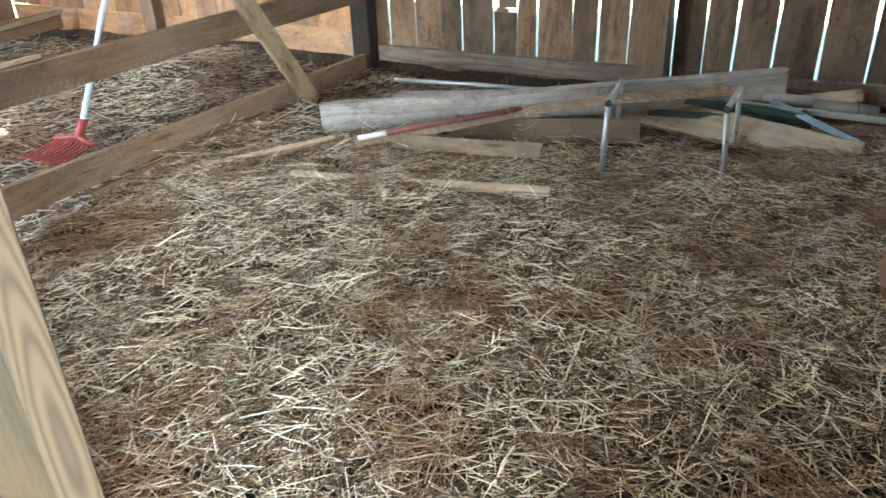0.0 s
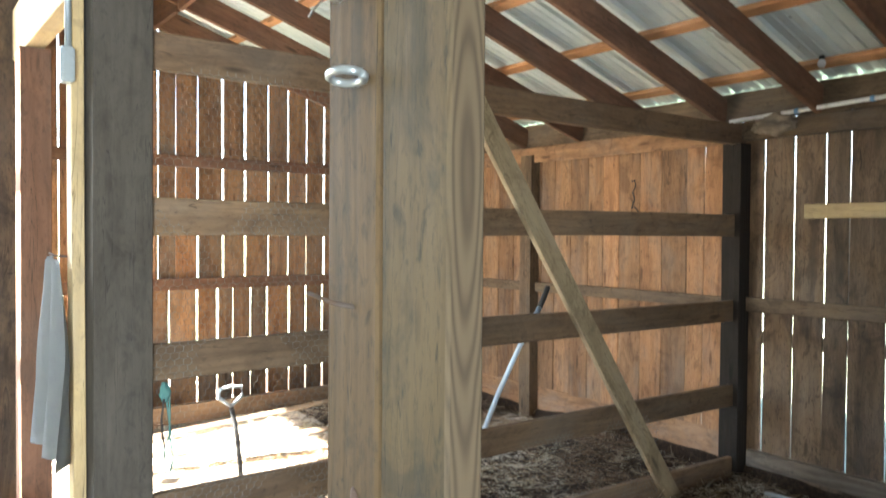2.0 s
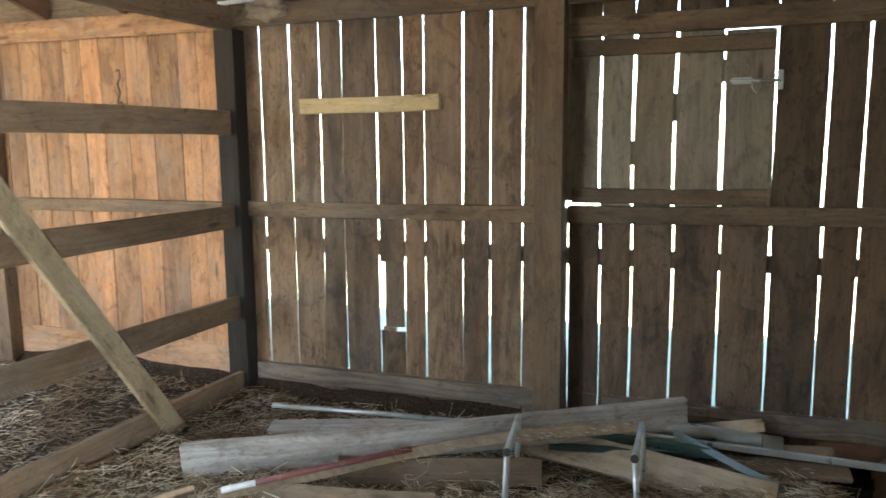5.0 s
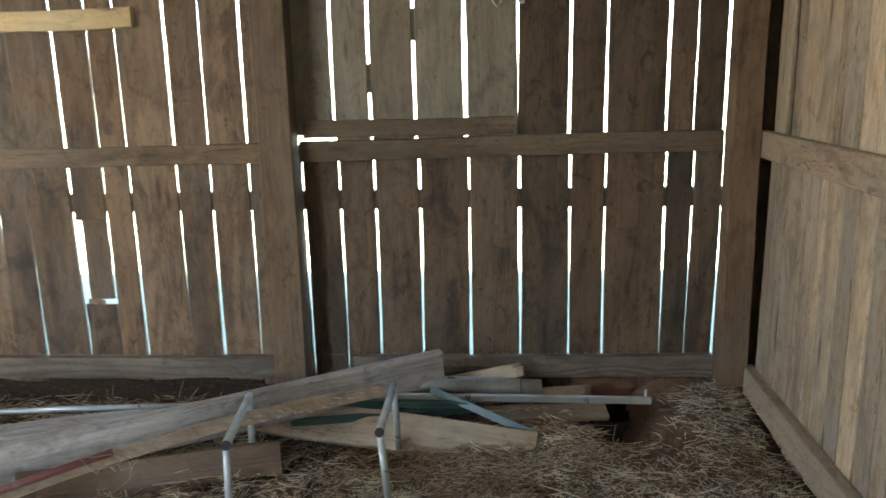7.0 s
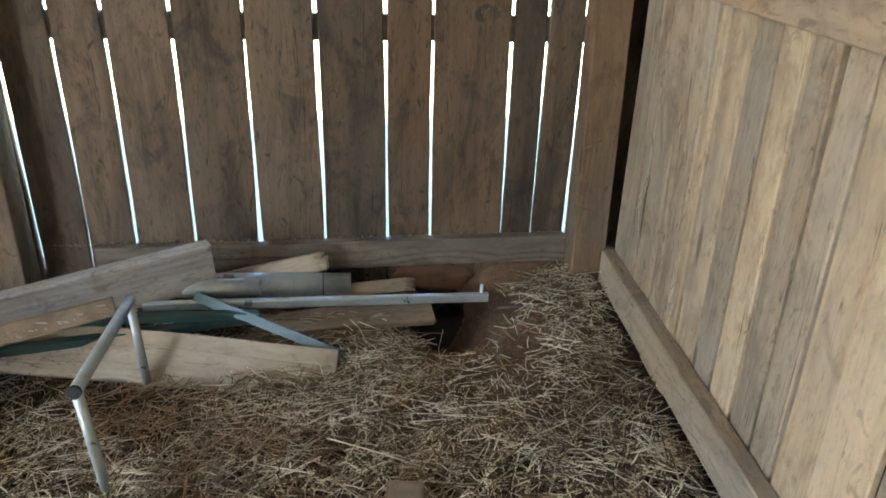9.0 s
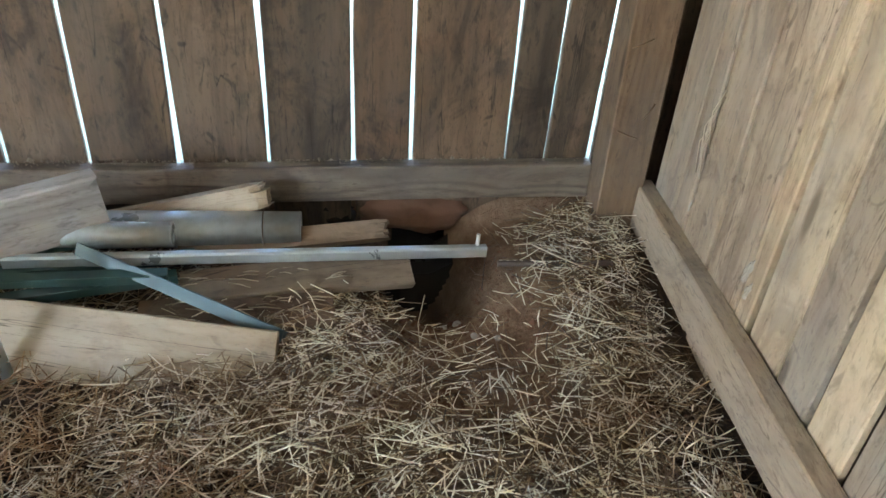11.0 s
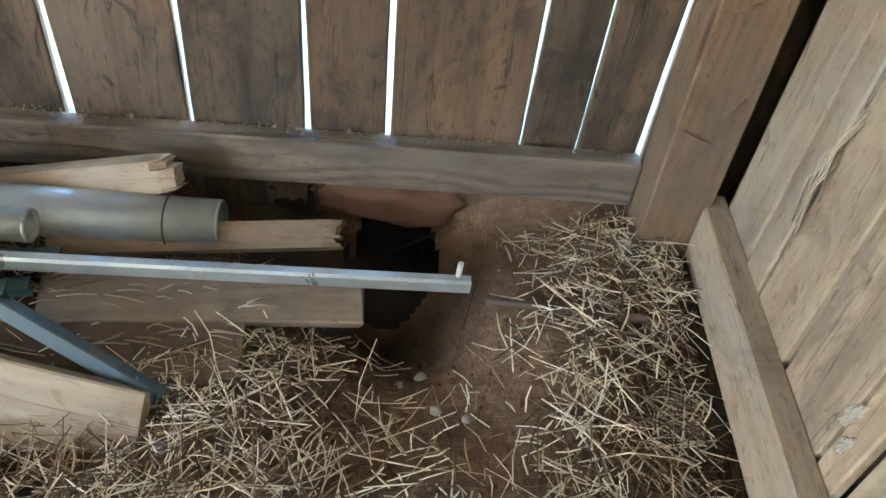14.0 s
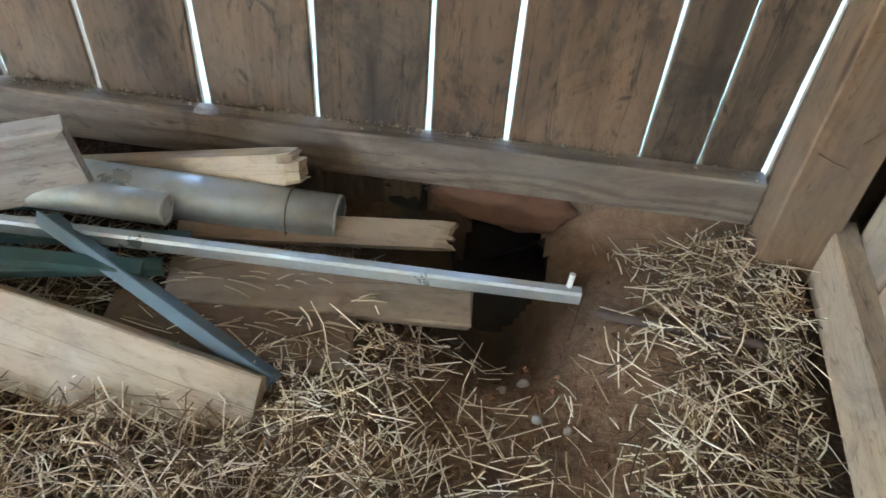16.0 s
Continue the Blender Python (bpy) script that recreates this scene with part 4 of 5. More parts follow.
for i in range(15):
    u = i / 14
    row = []
    for j in range(13):
        w = j / 12
        wide = 0.13 + 0.19 * min(1.0, u * 2.2)
        xx = -3.27 + (w - 0.5) * wide * 2 - 0.05 * u
        yy = 0.45 + 0.03 * math.sin(w * 15 + u * 2.0) * (0.3 + u) - 0.015
        zz = 1.66 - u * 0.80 - 0.04 * abs(w - 0.5) * (1 - u)
        row.append(bm.verts.new((xx, yy, zz)))
    grid.append(row)
for a, b in zip(grid, grid[1:]):
    for j in range(12):
        bm.faces.new((a[j], a[j + 1], b[j + 1], b[j])).smooth = True
bmesh.ops.solidify(bm, geom=bm.faces[:], thickness=0.006)
cloth = new("towel", mesh_of(bm, M_CLOTH))
tagged(cloth, "limp grey towel hung on the stall post", "towel")
hook = thing("nail", (-3.2, 0.47, 1.66), "long rusty nail in the stall post", "nail")
part("shank", bm_tube([(-3.14, 0.52, 1.655), (-3.2, 0.44, 1.66), (-3.22, 0.42, 1.67)], 0.005, 6), M_RUST, hook)

# bucket behind the post
bucket = thing("bucket", (-4.3, 0.35, 0), "pale plastic bucket standing in the aisle", "bucket")
bm = bmesh.new()
prof = [(0.11, 0.0), (0.135, 0.30), (0.145, 0.305), (0.145, 0.325), (0.13, 0.325), (0.105, 0.02)]
rings = [[bm.verts.new((r * math.cos(t), r * math.sin(t), z)) for t in (6.28318 * k / 24 for k in range(24))] for r, z in prof]
for a, b in zip(rings, rings[1:]):
    for k in range(24):
        bm.faces.new((a[k], a[(k + 1) % 24], b[(k + 1) % 24], b[k])).smooth = True
bm.faces.new(list(reversed(rings[0])))
bm.faces.new(rings[-1])
part("body", bm, M_BAG, bucket, m=pose(-4.3, 0.35, 0.0))
part("handle", bm_tube([(-4.3 + 0.145 * math.cos(a), 0.35 - 0.02, 0.31 - 0.14 * math.sin(a)) for a in [0.314 * i for i in range(11)]], 0.004, 6), M_WIRE, bucket)

# ---- the next stall ----
broom = thing("plastic_fork", (-3.62, 2.7, 0), "manure fork with red plastic tines and pale pole", "fork")
part("pole", bm_tube([(-3.62, 2.80, 0.14), (-3.66, 3.0, 0.42), (-3.68, 3.17, 0.70), (-3.70, 3.37, 0.98), (-3.72, 3.58, 1.24)], 0.017, 10), M_BLUEPOLE, broom)
part("grip", bm_tube([(-3.72, 3.58, 1.24), (-3.725, 3.64, 1.33), (-3.73, 3.67, 1.38)], 0.019, 10), M_BLACK, broom, "black rubber grip")
part("socket", bm_tube([(-3.615, 2.76, 0.09), (-3.62, 2.83, 0.18)], 0.026, 10), M_REDPLASTIC, broom, "red plastic socket")
for i in range(9):
    x = -3.62 + (i - 4) * 0.036
    part("tine", bm_tube([(x * 0.6 + -3.62 * 0.4, 2.76, 0.10), (x, 2.70, 0.07), (x, 2.55, 0.05), (x, 2.45, 0.08)], [0.008, 0.008, 0.006, 0.003], 6), M_REDPLASTIC, broom)
part("head_bar", bm_tube([(-3.78, 2.73, 0.085), (-3.62, 2.765, 0.10), (-3.46, 2.73, 0.085)], 0.013, 8), M_REDPLASTIC, broom)

shovel = thing("spade", (-4.6, 1.75, 0), "spade with a black D-shaped grip", "spade")
part("shaft", bm_tube([(-4.6, 1.78, 0.02), (-4.55, 1.72, 0.45), (-4.5, 1.66, 0.66)], 0.016, 10), M_BLACK, shovel)
part("grip", bm_tube([(-4.5 , 1.66, 0.66), (-4.49, 1.58, 0.72), (-4.48, 1.58, 0.78), (-4.48, 1.65, 0.79), (-4.48, 1.72, 0.78), (-4.49, 1.73, 0.72), (-4.5, 1.66, 0.66)], 0.012, 8), M_BLUEIRON, shovel)
part("blade", bm_lump((0.2, 0.03, 0.22), 2.2, 0.05), M_GALV, shovel, m=pose(-4.6, 1.79, 0.05, 8, 0, 10))

bag = thing("feed_bag", (-4.5, 1.45, 0), "crumpled white and blue feed bag on the litter", "bag")
part("sack", bm_lump((0.34, 0.46, 0.12), 5.0, 0.28, 4), M_BAG, bag, m=pose(-4.55, 1.5, 0.03))
part("print", bm_lump((0.16, 0.20, 0.115), 5.0, 0.16, 3), M_BLUE, bag, "blue printed panel", pose(-4.47, 1.42, 0.05))

for i, (p0, p1, w) in enumerate((((-5.9, 1.6, 0.16), (-5.6, 4.3, 0.40), 0.14), ((-5.7, 1.2, 0.08), (-5.0, 3.6, 0.25), 0.12), ((-5.4, 1.0, 0.05), (-4.3, 2.6, 0.12), 0.10), ((-5.2, 0.9, 0.03), (-3.9, 2.2, 0.05), 0.09))):
    ob = board("loose_plank", p0, p1, w, 0.04, (1, 0, 0.3), M_SPLINT)
    tagged(ob, "weathered brown plank lying in the next stall", "plank", "planks in the next stall")
rail_pile = board("loose_plank", (-6.6, 1.2, 0.14), (-6.3, 4.8, 0.22), 0.16, 0.06, (0, 0, 1), M_RAIL)
tagged(rail_pile, "wide brown plank along the end wall", "plank")

scrawl = new("paint_mark", mesh_of(bm_tube([(-4.06, 4.985, 2.20), (-4.03, 4.984, 2.21), (-4.02, 4.984, 2.16), (-4.05, 4.984, 2.11), (-4.03, 4.984, 2.05), (-4.06, 4.984, 1.97), (-4.03, 4.984, 1.985), (-3.99, 4.984, 1.95)], 0.006, 6), M_BLACK))
tagged(scrawl, "black squiggle painted on the stall's boards", "paint mark")

# ---- high along the plate ----
conduit2 = thing("water_pipe", (-2.0, 4.9, 2.6), "white plastic pipe clipped along the wall plate", "pipe")
part("pipe", bm_tube([(-3.1, 4.895, 2.585), (-2.11, 4.895, 2.622), (-1.66, 4.895, 2.632), (-0.8, 4.895, 2.645), (0.2, 4.895, 2.65)], 0.014, 10), M_WHITE, conduit2)
for x, z in ((-2.6, 2.603), (-2.11, 2.622), (-1.66, 2.632), (-1.3, 2.638)):
    part("pipe_tie", bm_tube([(x - 0.01, 4.895, z), (x + 0.015, 4.895, z)], 0.019, 10), M_BLUE, conduit2)
nest = new("bird_nest", mesh_of(bm_lump((0.30, 0.10, 0.13), 7.0, 0.5, 4), M_NEST))
nest.matrix_basis = pose(-2.76, 4.90, 2.53)
tagged(nest, "ragged old mud and straw nest on the plate", "nest")
bulb = thing("light_bulb", (-2.328, 4.68, 2.848), "bare bulb in a small socket on the purlin", "light bulb")
part("bulb", bm_lump((0.05, 0.05, 0.06), 1.0, 0.02), M_WHITE, bulb, m=pose(-2.328, 4.68, 2.848))
part("socket", bm_tube([(-2.328, 4.68, 2.873), (-2.328, 4.68, 2.898)], 0.018, 8), M_BLACK, bulb)

# ---- the scrap pile ----
beam = board("heavy_plank", (-2.56, 3.64, 0.065), (-0.12, 4.705, 0.232), 0.18, 0.05, (0, -0.12, 1), M_GREYBOARD, segs=12, warp=0.004, ragged=0.006)
tagged(beam, "long heavy grey plank propped on the scrap pile", "plank")
spatter = thing("batten", (-1.1, 4.2, 0.2), "bowed grey batten with dried cement spatter on it", "batten")
run = [Vector(p) for p in ((-2.2, 3.44, 0.03), (-1.95, 3.61, 0.06), (-1.7, 3.78, 0.095), (-1.45, 3.94, 0.135), (-1.2, 4.06, 0.172), (-0.95, 4.16, 0.208), (-0.65, 4.26, 0.236), (-0.36, 4.36, 0.262))]
bm = bmesh.new()
rings = []
for k, p in enumerate(run):
    d = (run[min(k + 1, 7)] - run[max(k - 1, 0)]).normalized()
    up = (Vector((0, 0.3, 1)) - d * d.dot(Vector((0, 0.3, 1)))).normalized()
    n = d.cross(up)
    h = 0.026 + 0.0005 * k
    rings.append([bm.verts.new(p + up * a * h + n * b * 0.017) for a, b in ((-1, -1), (1, -1), (1, 1), (-1, 1))])
for a, b in zip(rings, rings[1:]):
    for k in range(4):
        bm.faces.new((a[k], a[(k + 1) % 4], b[(k + 1) % 4], b[k]))
bm.faces.new(rings[0])
bm.faces.new(list(reversed(rings[-1])))
bmesh.ops.recalc_face_normals(bm, faces=bm.faces)
bmesh.ops.bevel(bm, geom=bm.edges[:], offset=0.003, segments=1, affect="EDGES")
part("stick", bm, M_SPLINT, spatter)
for i in range(34):
    u = rng.uniform(0.25, 0.97)
    p = Vector((-1.2, 4.06, 0.172)).lerp(Vector((-0.36, 4.36, 0.262)), u)
    part("cement_blob", bm_lump((rng.uniform(0.008, 0.035), 0.004, rng.uniform(0.004, 0.012)), i * 1.7, 0.6, 2), M_CEMENT, spatter, m=Matrix.Translation(p + Vector((0, -0.017, rng.uniform(-0.02, 0.022)))))
stick = thing("marker_stick", (-2.0, 3.6, 0.1), "round stick painted red with a white end", "stick")
part("red_length", bm_tube([(-2.04, 3.52, 0.082), (-1.78, 3.695, 0.118), (-1.40, 3.935, 0.172)], 0.015, 10), M_RED, stick)
part("white_end", bm_tube([(-2.17, 3.43, 0.064), (-2.04, 3.52, 0.082)], 0.0155, 10), M_WHITE, stick, "white painted end")
flat = board("loose_plank", (-2.4, 4.22, 0.05), (-1.2, 4.5, 0.10), 0.14, 0.035, (0, 1, 0.1), M_GREYBOARD, segs=6)
tagged(flat, "grey plank lying under the heavy plank", "plank")
tube = new("steel_pipe", mesh_of(bm_tube([(-2.50, 4.40, 0.11), (-1.9, 4.45, 0.12), (-1.2, 4.50, 0.12)], 0.014, 10, 0.7), M_GALV))
tagged(tube, "thin bright steel pipe lying behind the plank", "pipe")
short = board("loose_plank", (-2.05, 3.56, 0.008), (-1.2, 3.70, 0.02), 0.10, 0.045, (0, 0.8, 0.6), M_SPLINT, segs=5, ragged=0.01)
tagged(short, "short grey plank half sunk in the straw", "plank")
thin = board("loose_plank", (-2.3, 2.98, -0.004), (-0.98, 3.27, 0.006), 0.045, 0.035, (0, 1, 0.4), M_DIVGREY, segs=8)
tagged(thin, "thin dark batten buried in the straw", "batten")
edge = board("loose_plank", (-2.78, 2.85, 0.015), (-2.35, 3.45, 0.03), 0.05, 0.03, (0.6, 0, 0.6), M_DIVGREY, segs=4)
tagged(edge, "pale plank end beside the fence", "plank")
side1 = board("loose_plank", (-1.78, 3.88, 0.03), (-0.78, 4.14, 0.045), 0.14, 0.035, (0, 0.25, 1), M_RAIL, segs=5)
tagged(side1, "brown plank standing on edge under the pile", "plank")
low = board("loose_plank", (-0.95, 4.53, 0.06), (0.315, 4.345, -0.03), 0.18, 0.04, (0.05, 0.55, 0.6), M_PALE, segs=8, ragged=0.008)
tagged(low, "pale cracked plank sloping into the straw", "plank")


def pipe_stand(front, back, foot_f, foot_b):
    """An inverted U of galvanised pipe."""
    ob = thing("pipe_stand", ((foot_f[0] + foot_b[0]) / 2, (foot_f[1] + foot_b[1]) / 2, 0), "inverted U stand of galvanised pipe in the straw", "stand", "pipe stands")
    part("leg", bm_tube([front, foot_f], 0.0145, 10), M_GALV, ob)
    part("leg", bm_tube([back, foot_b], 0.0145, 10), M_GALV, ob)
    d = (Vector(front) - Vector(back)).normalized() * 0.012
    part("crossbar", bm_tube([tuple(Vector(back) - d), tuple(Vector(front) + d)], 0.017, 10), M_GALV, ob)
    part("end_cap", bm_tube([tuple(Vector(front) + d * 0.6), tuple(Vector(front) + d * 1.5)], 0.018, 10), M_BLACK, ob)
    return ob


pipe_stand((-0.303, 3.82, 0.325), (-0.316, 4.364, 0.275), (-0.272, 3.815, -0.06), (-0.30, 4.36, -0.06))
pipe_stand((-0.842, 3.69, 0.335), (-0.918, 4.2, 0.295), (-0.856, 3.688, -0.06), (-0.922, 4.2, -0.06))

# green fence posts in a bundle
for i, (p0, p1) in enumerate((((-1.05, 4.46, 0.10), (0.10, 4.66, 0.085)), ((-1.0, 4.52, 0.125), (0.02, 4.72, 0.12)), ((-0.8, 4.40, 0.075), (0.06, 4.60, 0.06)), ((-0.9, 4.44, 0.165), (0.05, 4.55, 0.10)))):
    ob = thing("fence_stake", p0, "dark green steel fence stake in the pile", "stake", "green stakes")
    board("web", p0, p1, 0.032, 0.006, (0, 0, 1), M_GREENIRON, ob, segs=3, warp=0.001, chamfer=0.001)
    q0, q1 = Vector(p0) + Vector((0, 0, 0.016)), Vector(p1) + Vector((0, 0, 0.016))
    board("flange", q0, q1, 0.034, 0.006, (0, 1, 0), M_GREENIRON, ob, segs=3, warp=0.001, chamfer=0.001)
angle = thing("angle_iron", (0.33, 4.41, 0.0), "bluish angle iron leaning out of the pile", "angle iron")
p0, p1 = Vector((-0.17, 4.60, 0.16)), Vector((0.335, 4.40, 0.02))
board("flange", p0, p1, 0.036, 0.006, (0, 0.3, 1), M_DULLIRON, angle, segs=3, warp=0.0, chamfer=0.001)
board("flange", p0 + Vector((0.008, 0.02, -0.014)), p1 + Vector((0.008, 0.02, -0.014)), 0.036, 0.006, (0, 1, -0.3), M_DULLIRON, angle, segs=3, warp=0.0, chamfer=0.001)

big_tube = new("steel_tube", mesh_of(bm_tube([(-0.55, 4.74, 0.13), (0.0, 4.775, 0.10), (0.37, 4.80, 0.075)], 0.052, 20, 0.86), M_BLUEIRON))
tagged(big_tube, "thick bluish steel tube under the planks", "tube")
band = [(0.27, 4.791 + 0.0545 * math.cos(a), 0.083 + 0.0545 * math.sin(a)) for a in [0.35 * i for i in range(19)]]
part("tie_wire", bm_tube(band, 0.002, 5), M_RUST, big_tube, "rusty binding wire")
ring = [(0.3705, 4.80 + 0.0485 * math.cos(a), 0.0752 + 0.0485 * math.sin(a)) for a in [0.3307 * i for i in range(20)]]
part("rim", bm_tube(ring, 0.0042, 6), M_GALV, big_tube, "bright worn rim")
small_tube = new("steel_tube", mesh_of(bm_tube([(-0.5, 4.66, 0.17), (-0.2, 4.68, 0.15), (0.04, 4.695, 0.135)], 0.034, 18, 0.72), M_GALV))
tagged(small_tube, "short bright steel tube with an open end", "tube")
ring = [(0.0405, 4.695 + 0.0295 * math.cos(a), 0.135 + 0.0295 * math.sin(a)) for a in [0.3307 * i for i in range(20)]]
part("rim", bm_tube(ring, 0.0052, 6), M_GALV, small_tube, "bright worn rim")
long_pipe = thing("square_rod", (0.4, 4.66, 0.08), "long greyish square steel rod with a bolt", "rod")
board("rod", (-0.35, 4.60, 0.125), (0.89, 4.675, 0.075), 0.034, 0.026, (0, 0, 1), M_GALV, long_pipe, segs=4, warp=0.0, chamfer=0.005)
part("bolt", bm_tube([(0.865, 4.68, 0.09), (0.867, 4.683, 0.125)], 0.006, 8), M_WHITE, long_pipe, "pale bolt standing up")
m, length = along((-0.36, 4.85, 0.03), (0.285, 4.85, 0.167), (0, 0.3, 1))
split = part("broken_board", bm_torn(length, 0.07, 0.05, 8, 0.035), M_PALE, None, m=m)
tagged(split, "snapped brown board with a torn end", "board")
m, length = along((0.04, 4.735, 0.055), (0.625, 4.80, 0.07), (0, 0.8, 0.5))
ob = part("splintered_board", bm_torn(length, 0.06, 0.03, 9, 0.03), M_SPLINT, None, m=m)
tagged(ob, "splintered weathered board lying by the burrow", "board", "splintered boards")
ob = board("splintered_board", (0.06, 4.61, 0.02), (0.678, 4.652, 0.03), 0.1, 0.03, (0, 0.85, 0.3), M_SPLINT, segs=7, warp=0.003, ragged=0.007)
tagged(ob, "worn flat board with a frayed end by the burrow", "board", "splintered boards")
ob = board("splintered_board", (-0.05, 4.51, -0.012), (0.45, 4.535, -0.006), 0.15, 0.028, (0, 0.9, 0.12), M_MUDDY, segs=6, warp=0.004, ragged=0.018, chamfer=0.008)
tagged(ob, "mud-caked brown board sunk in the earth", "board", "splintered boards")
rebar = new("rebar", mesh_of(bm_tube([(0.93 + 0.01 * i, 4.68 - 0.0012 * i, 0.025 + 0.0006 * i) for i in range(34)], [0.0085 if i % 2 else 0.0105 for i in range(34)], 8), M_RUST))
tagged(rebar, "ribbed rusty rebar lying on the earth", "rebar")
offcut = new("wood_offcut", mesh_of(bm_box((0.10, 0.16, 0.05), 0.006), M_SPLINT))
offcut.matrix_basis = pose(0.50, 3.66, 0.02, 4, 3, -4)
tagged(offcut, "small sawn wood offcut in the straw", "offcut")
offcut = new("wood_offcut", mesh_of(bm_box((0.22, 0.14, 0.14), 0.006), M_CLAY))
offcut.matrix_basis = pose(0.52, 2.96, 0.05, 3, 2, 12)
tagged(offcut, "reddish brown wood block standing in the straw", "block")
# The second lump takes the blackened earth, as shade painted under the sill.
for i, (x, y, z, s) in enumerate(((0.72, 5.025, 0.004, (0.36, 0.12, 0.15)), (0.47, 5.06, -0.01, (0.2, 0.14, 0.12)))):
    ob = new("clay_lump", mesh_of(bm_lump(s, 3.0 + i, 0.3, 4), M_SHADE_EARTH if i else M_CLAY))
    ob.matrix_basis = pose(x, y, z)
    tagged(ob, "earth bank under the sill, blackened as shade" if i else "reddish clay bank showing under the sill", "clay")
for i in range(26):
    x, y = rng.uniform(0.25, 1.2), rng.uniform(4.0, 4.75)
    s = rng.uniform(0.012, 0.035)
    ob = new("clod", mesh_of(bm_lump((s, s * 0.9, s * 0.7), i * 2.3, 0.3, 2), M_STONE if i % 3 == 0 else M_CLAY))
    ob.matrix_basis = pose(x, y, float(floor_height(x, y)) + s * 0.15, 0, 0, i * 40)
    tagged(ob, "small crumbly clod of dry earth", "clod", "clods by the burrow")

def crumbs(name, spots, label, material):
    """Many tiny lumps of earth as one mesh; spots: rows of place and size."""
    r = np.random.RandomState(7)
    n = len(spots)
    oct_v = np.array([(1, 0, 0), (-1, 0, 0), (0, 1, 0), (0, -1, 0), (0, 0, 1), (0, 0, -1)], float)
    oct_f = np.array([(0, 2, 4), (2, 1, 4), (1, 3, 4), (3, 0, 4), (2, 0, 5), (1, 2, 5), (3, 1, 5), (0, 3, 5)])
    V = spots[:, None, :3] + oct_v[None] * (spots[:, None, 3:4] * r.uniform(0.5, 1.2, (n, 6, 1)))
    F = oct_f[None] + (np.arange(n) * 6)[:, None, None]
    me = bpy.data.meshes.new(name)
    me.from_pydata(V.reshape(-1, 3).tolist(), [], F.reshape(-1, 3).tolist())
    me.materials.append(material)
    return tagged(new(name, me), label, "dirt", kind="stuff")


r3 = np.random.RandomState(21)
n = 2600
cx, cy = r3.normal(0.75, 0.38, n), r3.normal(4.35, 0.28, n)
ok = (cx > 0.1) & (cx < 1.33) & (cy < 4.9) & (np.hypot((cx - 0.715) / 0.15, (cy - 4.885) / 0.12) > 1)
cx, cy = cx[ok], cy[ok]
cs = r3.lognormal(-5.6, 0.45, len(cx))
crumbs("earth_crumbs", np.stack([cx, cy, floor_height(cx, cy) + cs * 0.3, cs], -1), "crumbs of dry reddish earth by the burrow", M_CLAY)
n = 1500
cx = r3.uniform(-2.95, 1.25, n)
cs = r3.lognormal(-6.1, 0.45, n)
crumbs("sill_dirt", np.stack([cx, 4.997 - np.abs(r3.normal(0, 0.014, n)), 0.187 + 0.003 * (cx + 3) / 2 + np.where(cx > -0.6, 0.004, 0) + cs * 0.4, cs], -1), "dust and crumbs lying along the sill", M_NEST)

# twine hanging from the marker stick
twine = thing("twine", (-1.5, 3.5, 0.05), "tangled pale baling twine caught on the pile", "twine")
for k in range(5):
    r2 = random.Random(50 + k)
    p = Vector((-1.32 if k < 3 else -1.75, 3.88 if k < 3 else 3.2, 0.19 if k < 3 else 0.02))
    pts = [tuple(p)]
    for i in range(9):
        p = p + Vector((r2.uniform(-0.05, 0.05), r2.uniform(-0.05, 0.01), r2.uniform(-0.045, 0.03) if k < 3 else r2.uniform(-0.02, 0.045)))
        p.z = max(p.z, 0.02)
        pts.append(tuple(p))
    part("strand", bm_tube(pts, 0.0012, 5), M_TWINE, twine)

# straw caught on the divider and a pale scrape on it
tuft = thing("straw_tuft", (1.41, 4.5, 0.5), "wisp of straw caught on the divider", "straw")
for k in range(7):
    r2 = random.Random(90 + k)
    a = Vector((1.418, 4.585 + r2.uniform(-0.014, 0.014), 0.62 - 0.022 * k + r2.uniform(-0.02, 0.02)))
    part("stalk", bm_tube([a, a + Vector((-0.014, 0.006 + r2.uniform(-0.012, 0.012), -0.06)), a + Vector((-0.004, 0.012 + r2.uniform(-0.025, 0.025), -0.15))], 0.0024, 5), M_TWINE, tuft)

for k, (x, z, a) in enumerate(((1.30, 0.62, 0.5), (1.34, 0.86, -0.9), (1.36, 0.42, 1.2), (1.31, 0.35, -0.3))):
    c, d = Vector((x, 4.85, z)), Vector((math.cos(a), -0.15, math.sin(a))) * 0.03
    part("stalk", bm_tube([c - d, c + Vector((0, -0.006, 0)), c + d], 0.002, 5), M_STRAW, tuft)

# short straw caught on the boards by the burrow
wisp = thing("straw_wisp", (0.3, 4.6, 0.04), "loose straw wisps strewn over the sunken boards", "straw")
for k in range(46):
    r2 = random.Random(300 + k)
    x, y = r2.uniform(0.02, 0.5), r2.uniform(4.5, 4.7)
    a, n = r2.uniform(-0.6, 0.9), r2.uniform(0.015, 0.05)
    z = 0.045 if y > 4.58 else 0.012
    d = Vector((math.cos(a), math.sin(a) * 0.5, r2.uniform(-0.05, 0.15))) * n
    c = Vector((x, y, z))
    part("stalk", bm_tube([c - d, c + Vector((0, 0, 0.004)), c + d], 0.0016, 5), M_TWINE, wisp)

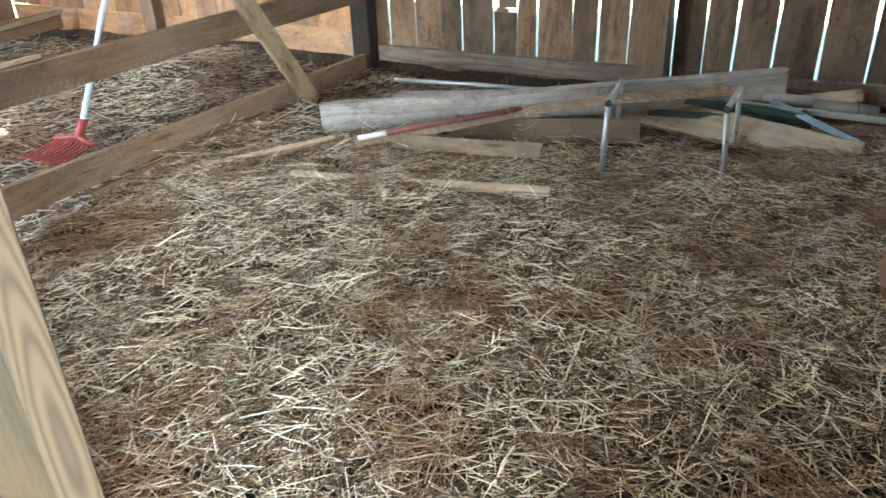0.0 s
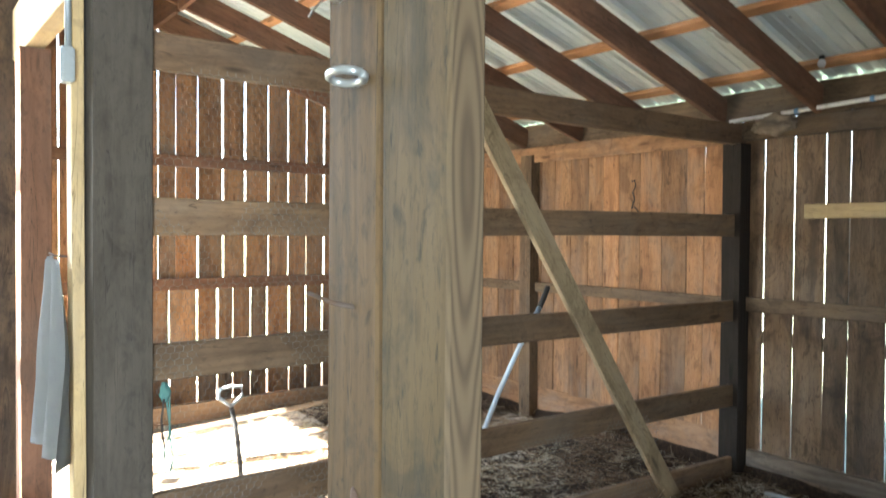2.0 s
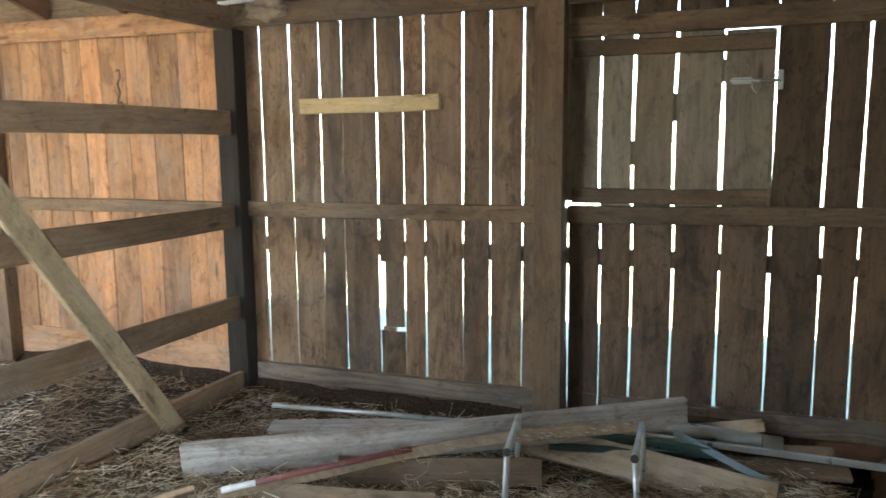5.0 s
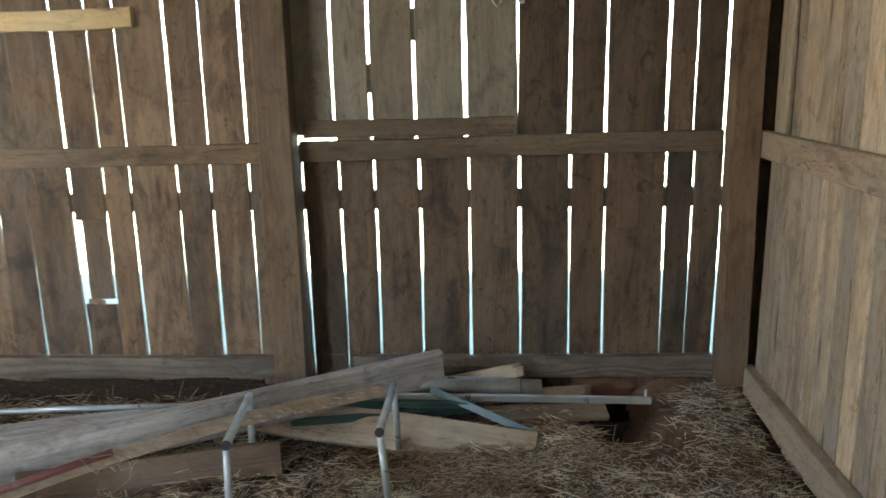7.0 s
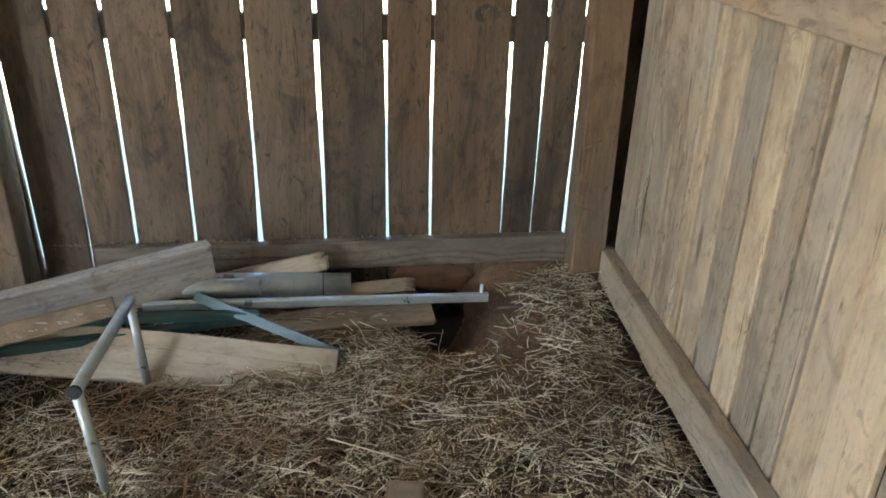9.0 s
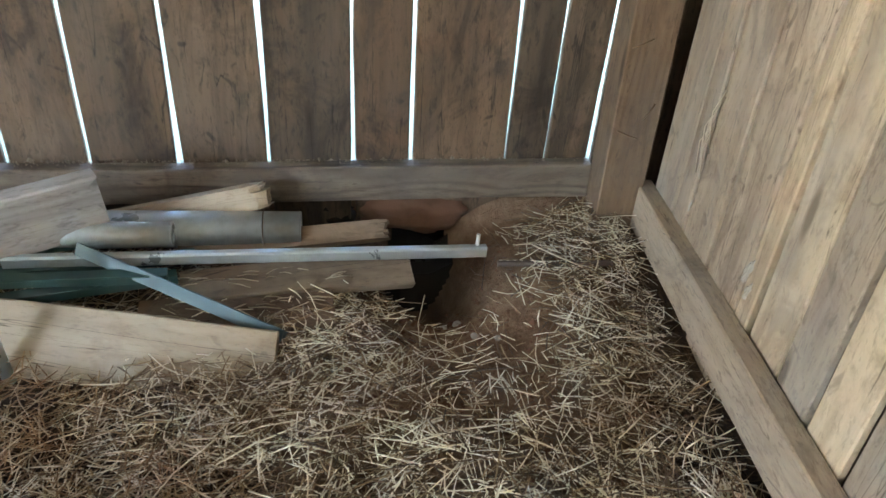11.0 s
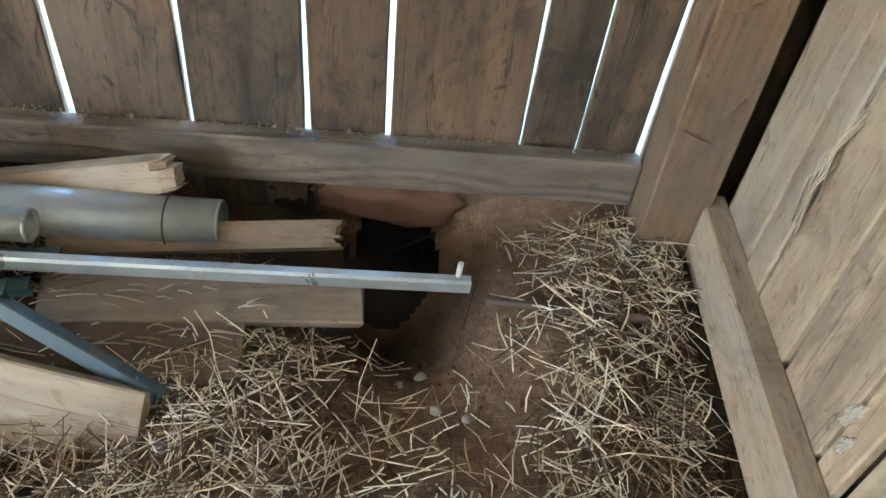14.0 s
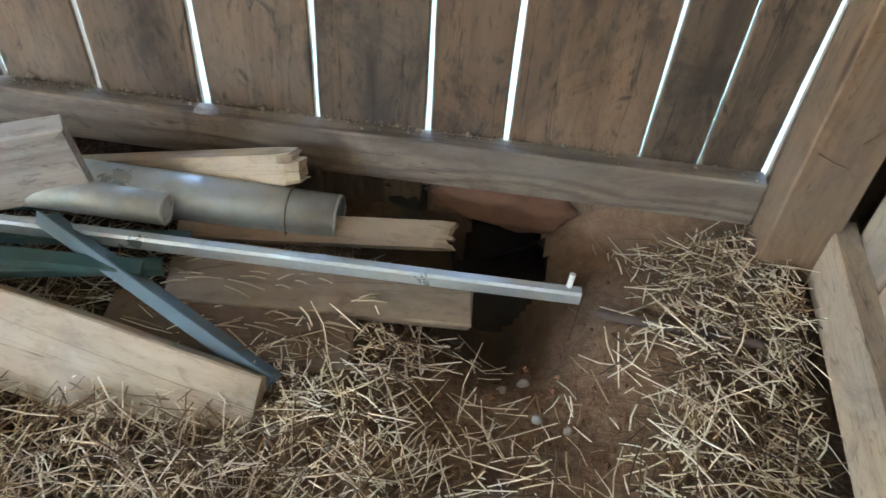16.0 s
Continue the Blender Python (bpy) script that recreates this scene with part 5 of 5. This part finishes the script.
# ---- straw ----
def straw_heap(name, n, x0, x1, y0, y1, keep, seed, depth=0.05, label=""):
    """Bent three-sided stalks strewn over the floor; keep(x, y) gives the share that stays."""
    r = np.random.RandomState(seed)
    x, y = r.uniform(x0, x1, n), r.uniform(y0, y1, n)
    ok = r.rand(n) < keep(x, y)
    x, y = x[ok], y[ok]
    n = len(x)
    length = np.where(r.rand(n) < 0.35, r.uniform(0.015, 0.06, n), np.clip(r.lognormal(-2.45, 0.5, n), 0.035, 0.3) * np.where(y > 3.9, 0.8, 1.0))
    rad = (0.0011 + 0.0024 * r.beta(1.2, 1.9, n)) * np.where(y > 3.9, 0.75, 1.0)
    az = r.uniform(0, 2 * np.pi, n) + 0.6 * np.sin(2.2 * x + 1.3 * y)
    tilt = r.normal(0, 0.15, n)
    bend = r.normal(0, 0.09, n) * length
    clump = 0.5 + 0.5 * np.sin(11 * x + 3 * np.sin(5 * y)) * np.sin(13 * y + 3 * np.sin(6 * x + 1))
    lift = depth * r.beta(1.2, 1.8, n) * (0.35 + 1.3 * clump) + np.abs(np.sin(tilt)) * length * 0.3
    d = np.stack([np.cos(az) * np.cos(tilt), np.sin(az) * np.cos(tilt), np.sin(tilt)], -1)
    s = np.stack([-np.sin(az), np.cos(az), np.zeros(n)], -1)
    u = np.cross(d, s)
    c = np.stack([x, y, floor_height(x, y) + lift], -1)
    P = []
    for k in (-0.5, 0.0, 0.5):
        q = c + d * (length * k)[:, None] + s * (bend * (0.5 - 2 * k * k))[:, None]
        if k:
            q[:, 2] = np.maximum(q[:, 2], floor_height(q[:, 0], q[:, 1]) + 0.001)
        rr = rad * (1.0 if k == 0 else 0.75)
        for a in (0.5, 2.6, 4.7):
            P.append(q + (s * math.cos(a) + u * math.sin(a)) * rr[:, None])
    V = np.stack(P, 1).reshape(-1, 3)
    o = (np.arange(n) * 9)[:, None]
    F = []
    for b in (0, 3):
        for j in range(3):
            F.append(o + np.array([[b + j, b + (j + 1) % 3, b + 3 + (j + 1) % 3, b + 3 + j]]))
    F = np.stack(F, 1).reshape(-1, 4)
    me = bpy.data.meshes.new(name)
    me.vertices.add(len(V))
    me.vertices.foreach_set("co", V.ravel().astype(np.float32))
    me.loops.add(F.size)
    me.loops.foreach_set("vertex_index", F.ravel().astype(np.int32))
    me.polygons.add(len(F))
    me.polygons.foreach_set("loop_start", np.arange(0, F.size, 4, dtype=np.int32))
    me.update(calc_edges=True)
    me.materials.append(M_STRAW)
    return tagged(new(name, me), label, "straw", kind="stuff")


def stall_share(x, y):
    """Straw lies in drifts; the earth is bare about the burrow and the trodden run before it."""
    drift = 0.5 + 0.5 * np.sin(5.3 * x + 2.0 * np.sin(3.1 * y)) * np.sin(4.7 * y + 2.0 * np.sin(2.9 * x + 0.7))
    s = 0.55 + 0.45 * drift
    d = np.hypot((x - 0.8) * 1.05, (y - 4.72) * 0.9) + 0.1 * (drift - 0.5)
    s = s * np.clip((d - 0.2) / 0.22, 0.05, 1.0)
    s = s * (1 - 0.85 * np.exp(-(((x - 0.95) / 0.11) ** 2 + ((y - 4.35) / 0.26) ** 2)))
    s = np.maximum(s, 0.8 * np.exp(-(((x - 1.27 + 0.045 * (4.9 - y)) / 0.14) ** 2 + ((y - 4.42) / 0.42) ** 4)))
    hole = np.hypot((x - 0.66) / 0.26, (y - 4.9) / 0.17) < 1
    pile = (y > 3.55 + (x + 2.6) * 0.3) & (x < 0.25)
    s = np.where(pile, s * 0.5, s)
    return np.where(hole, 0.0, s)


straw_heap("straw_litter", 210000, -3.0, 1.36, -0.3, 4.93, stall_share, 3, 0.055, "deep pale brown straw strewn over the stall floor")
straw_heap("straw_litter", 45000, -7.0, -3.1, 0.7, 4.9, lambda x, y: 0.4 + 0.6 * np.exp(-((x + 4.2) ** 2 + (y - 3.5) ** 2)), 5, 0.06, "matted grey straw heaped in the next stall")
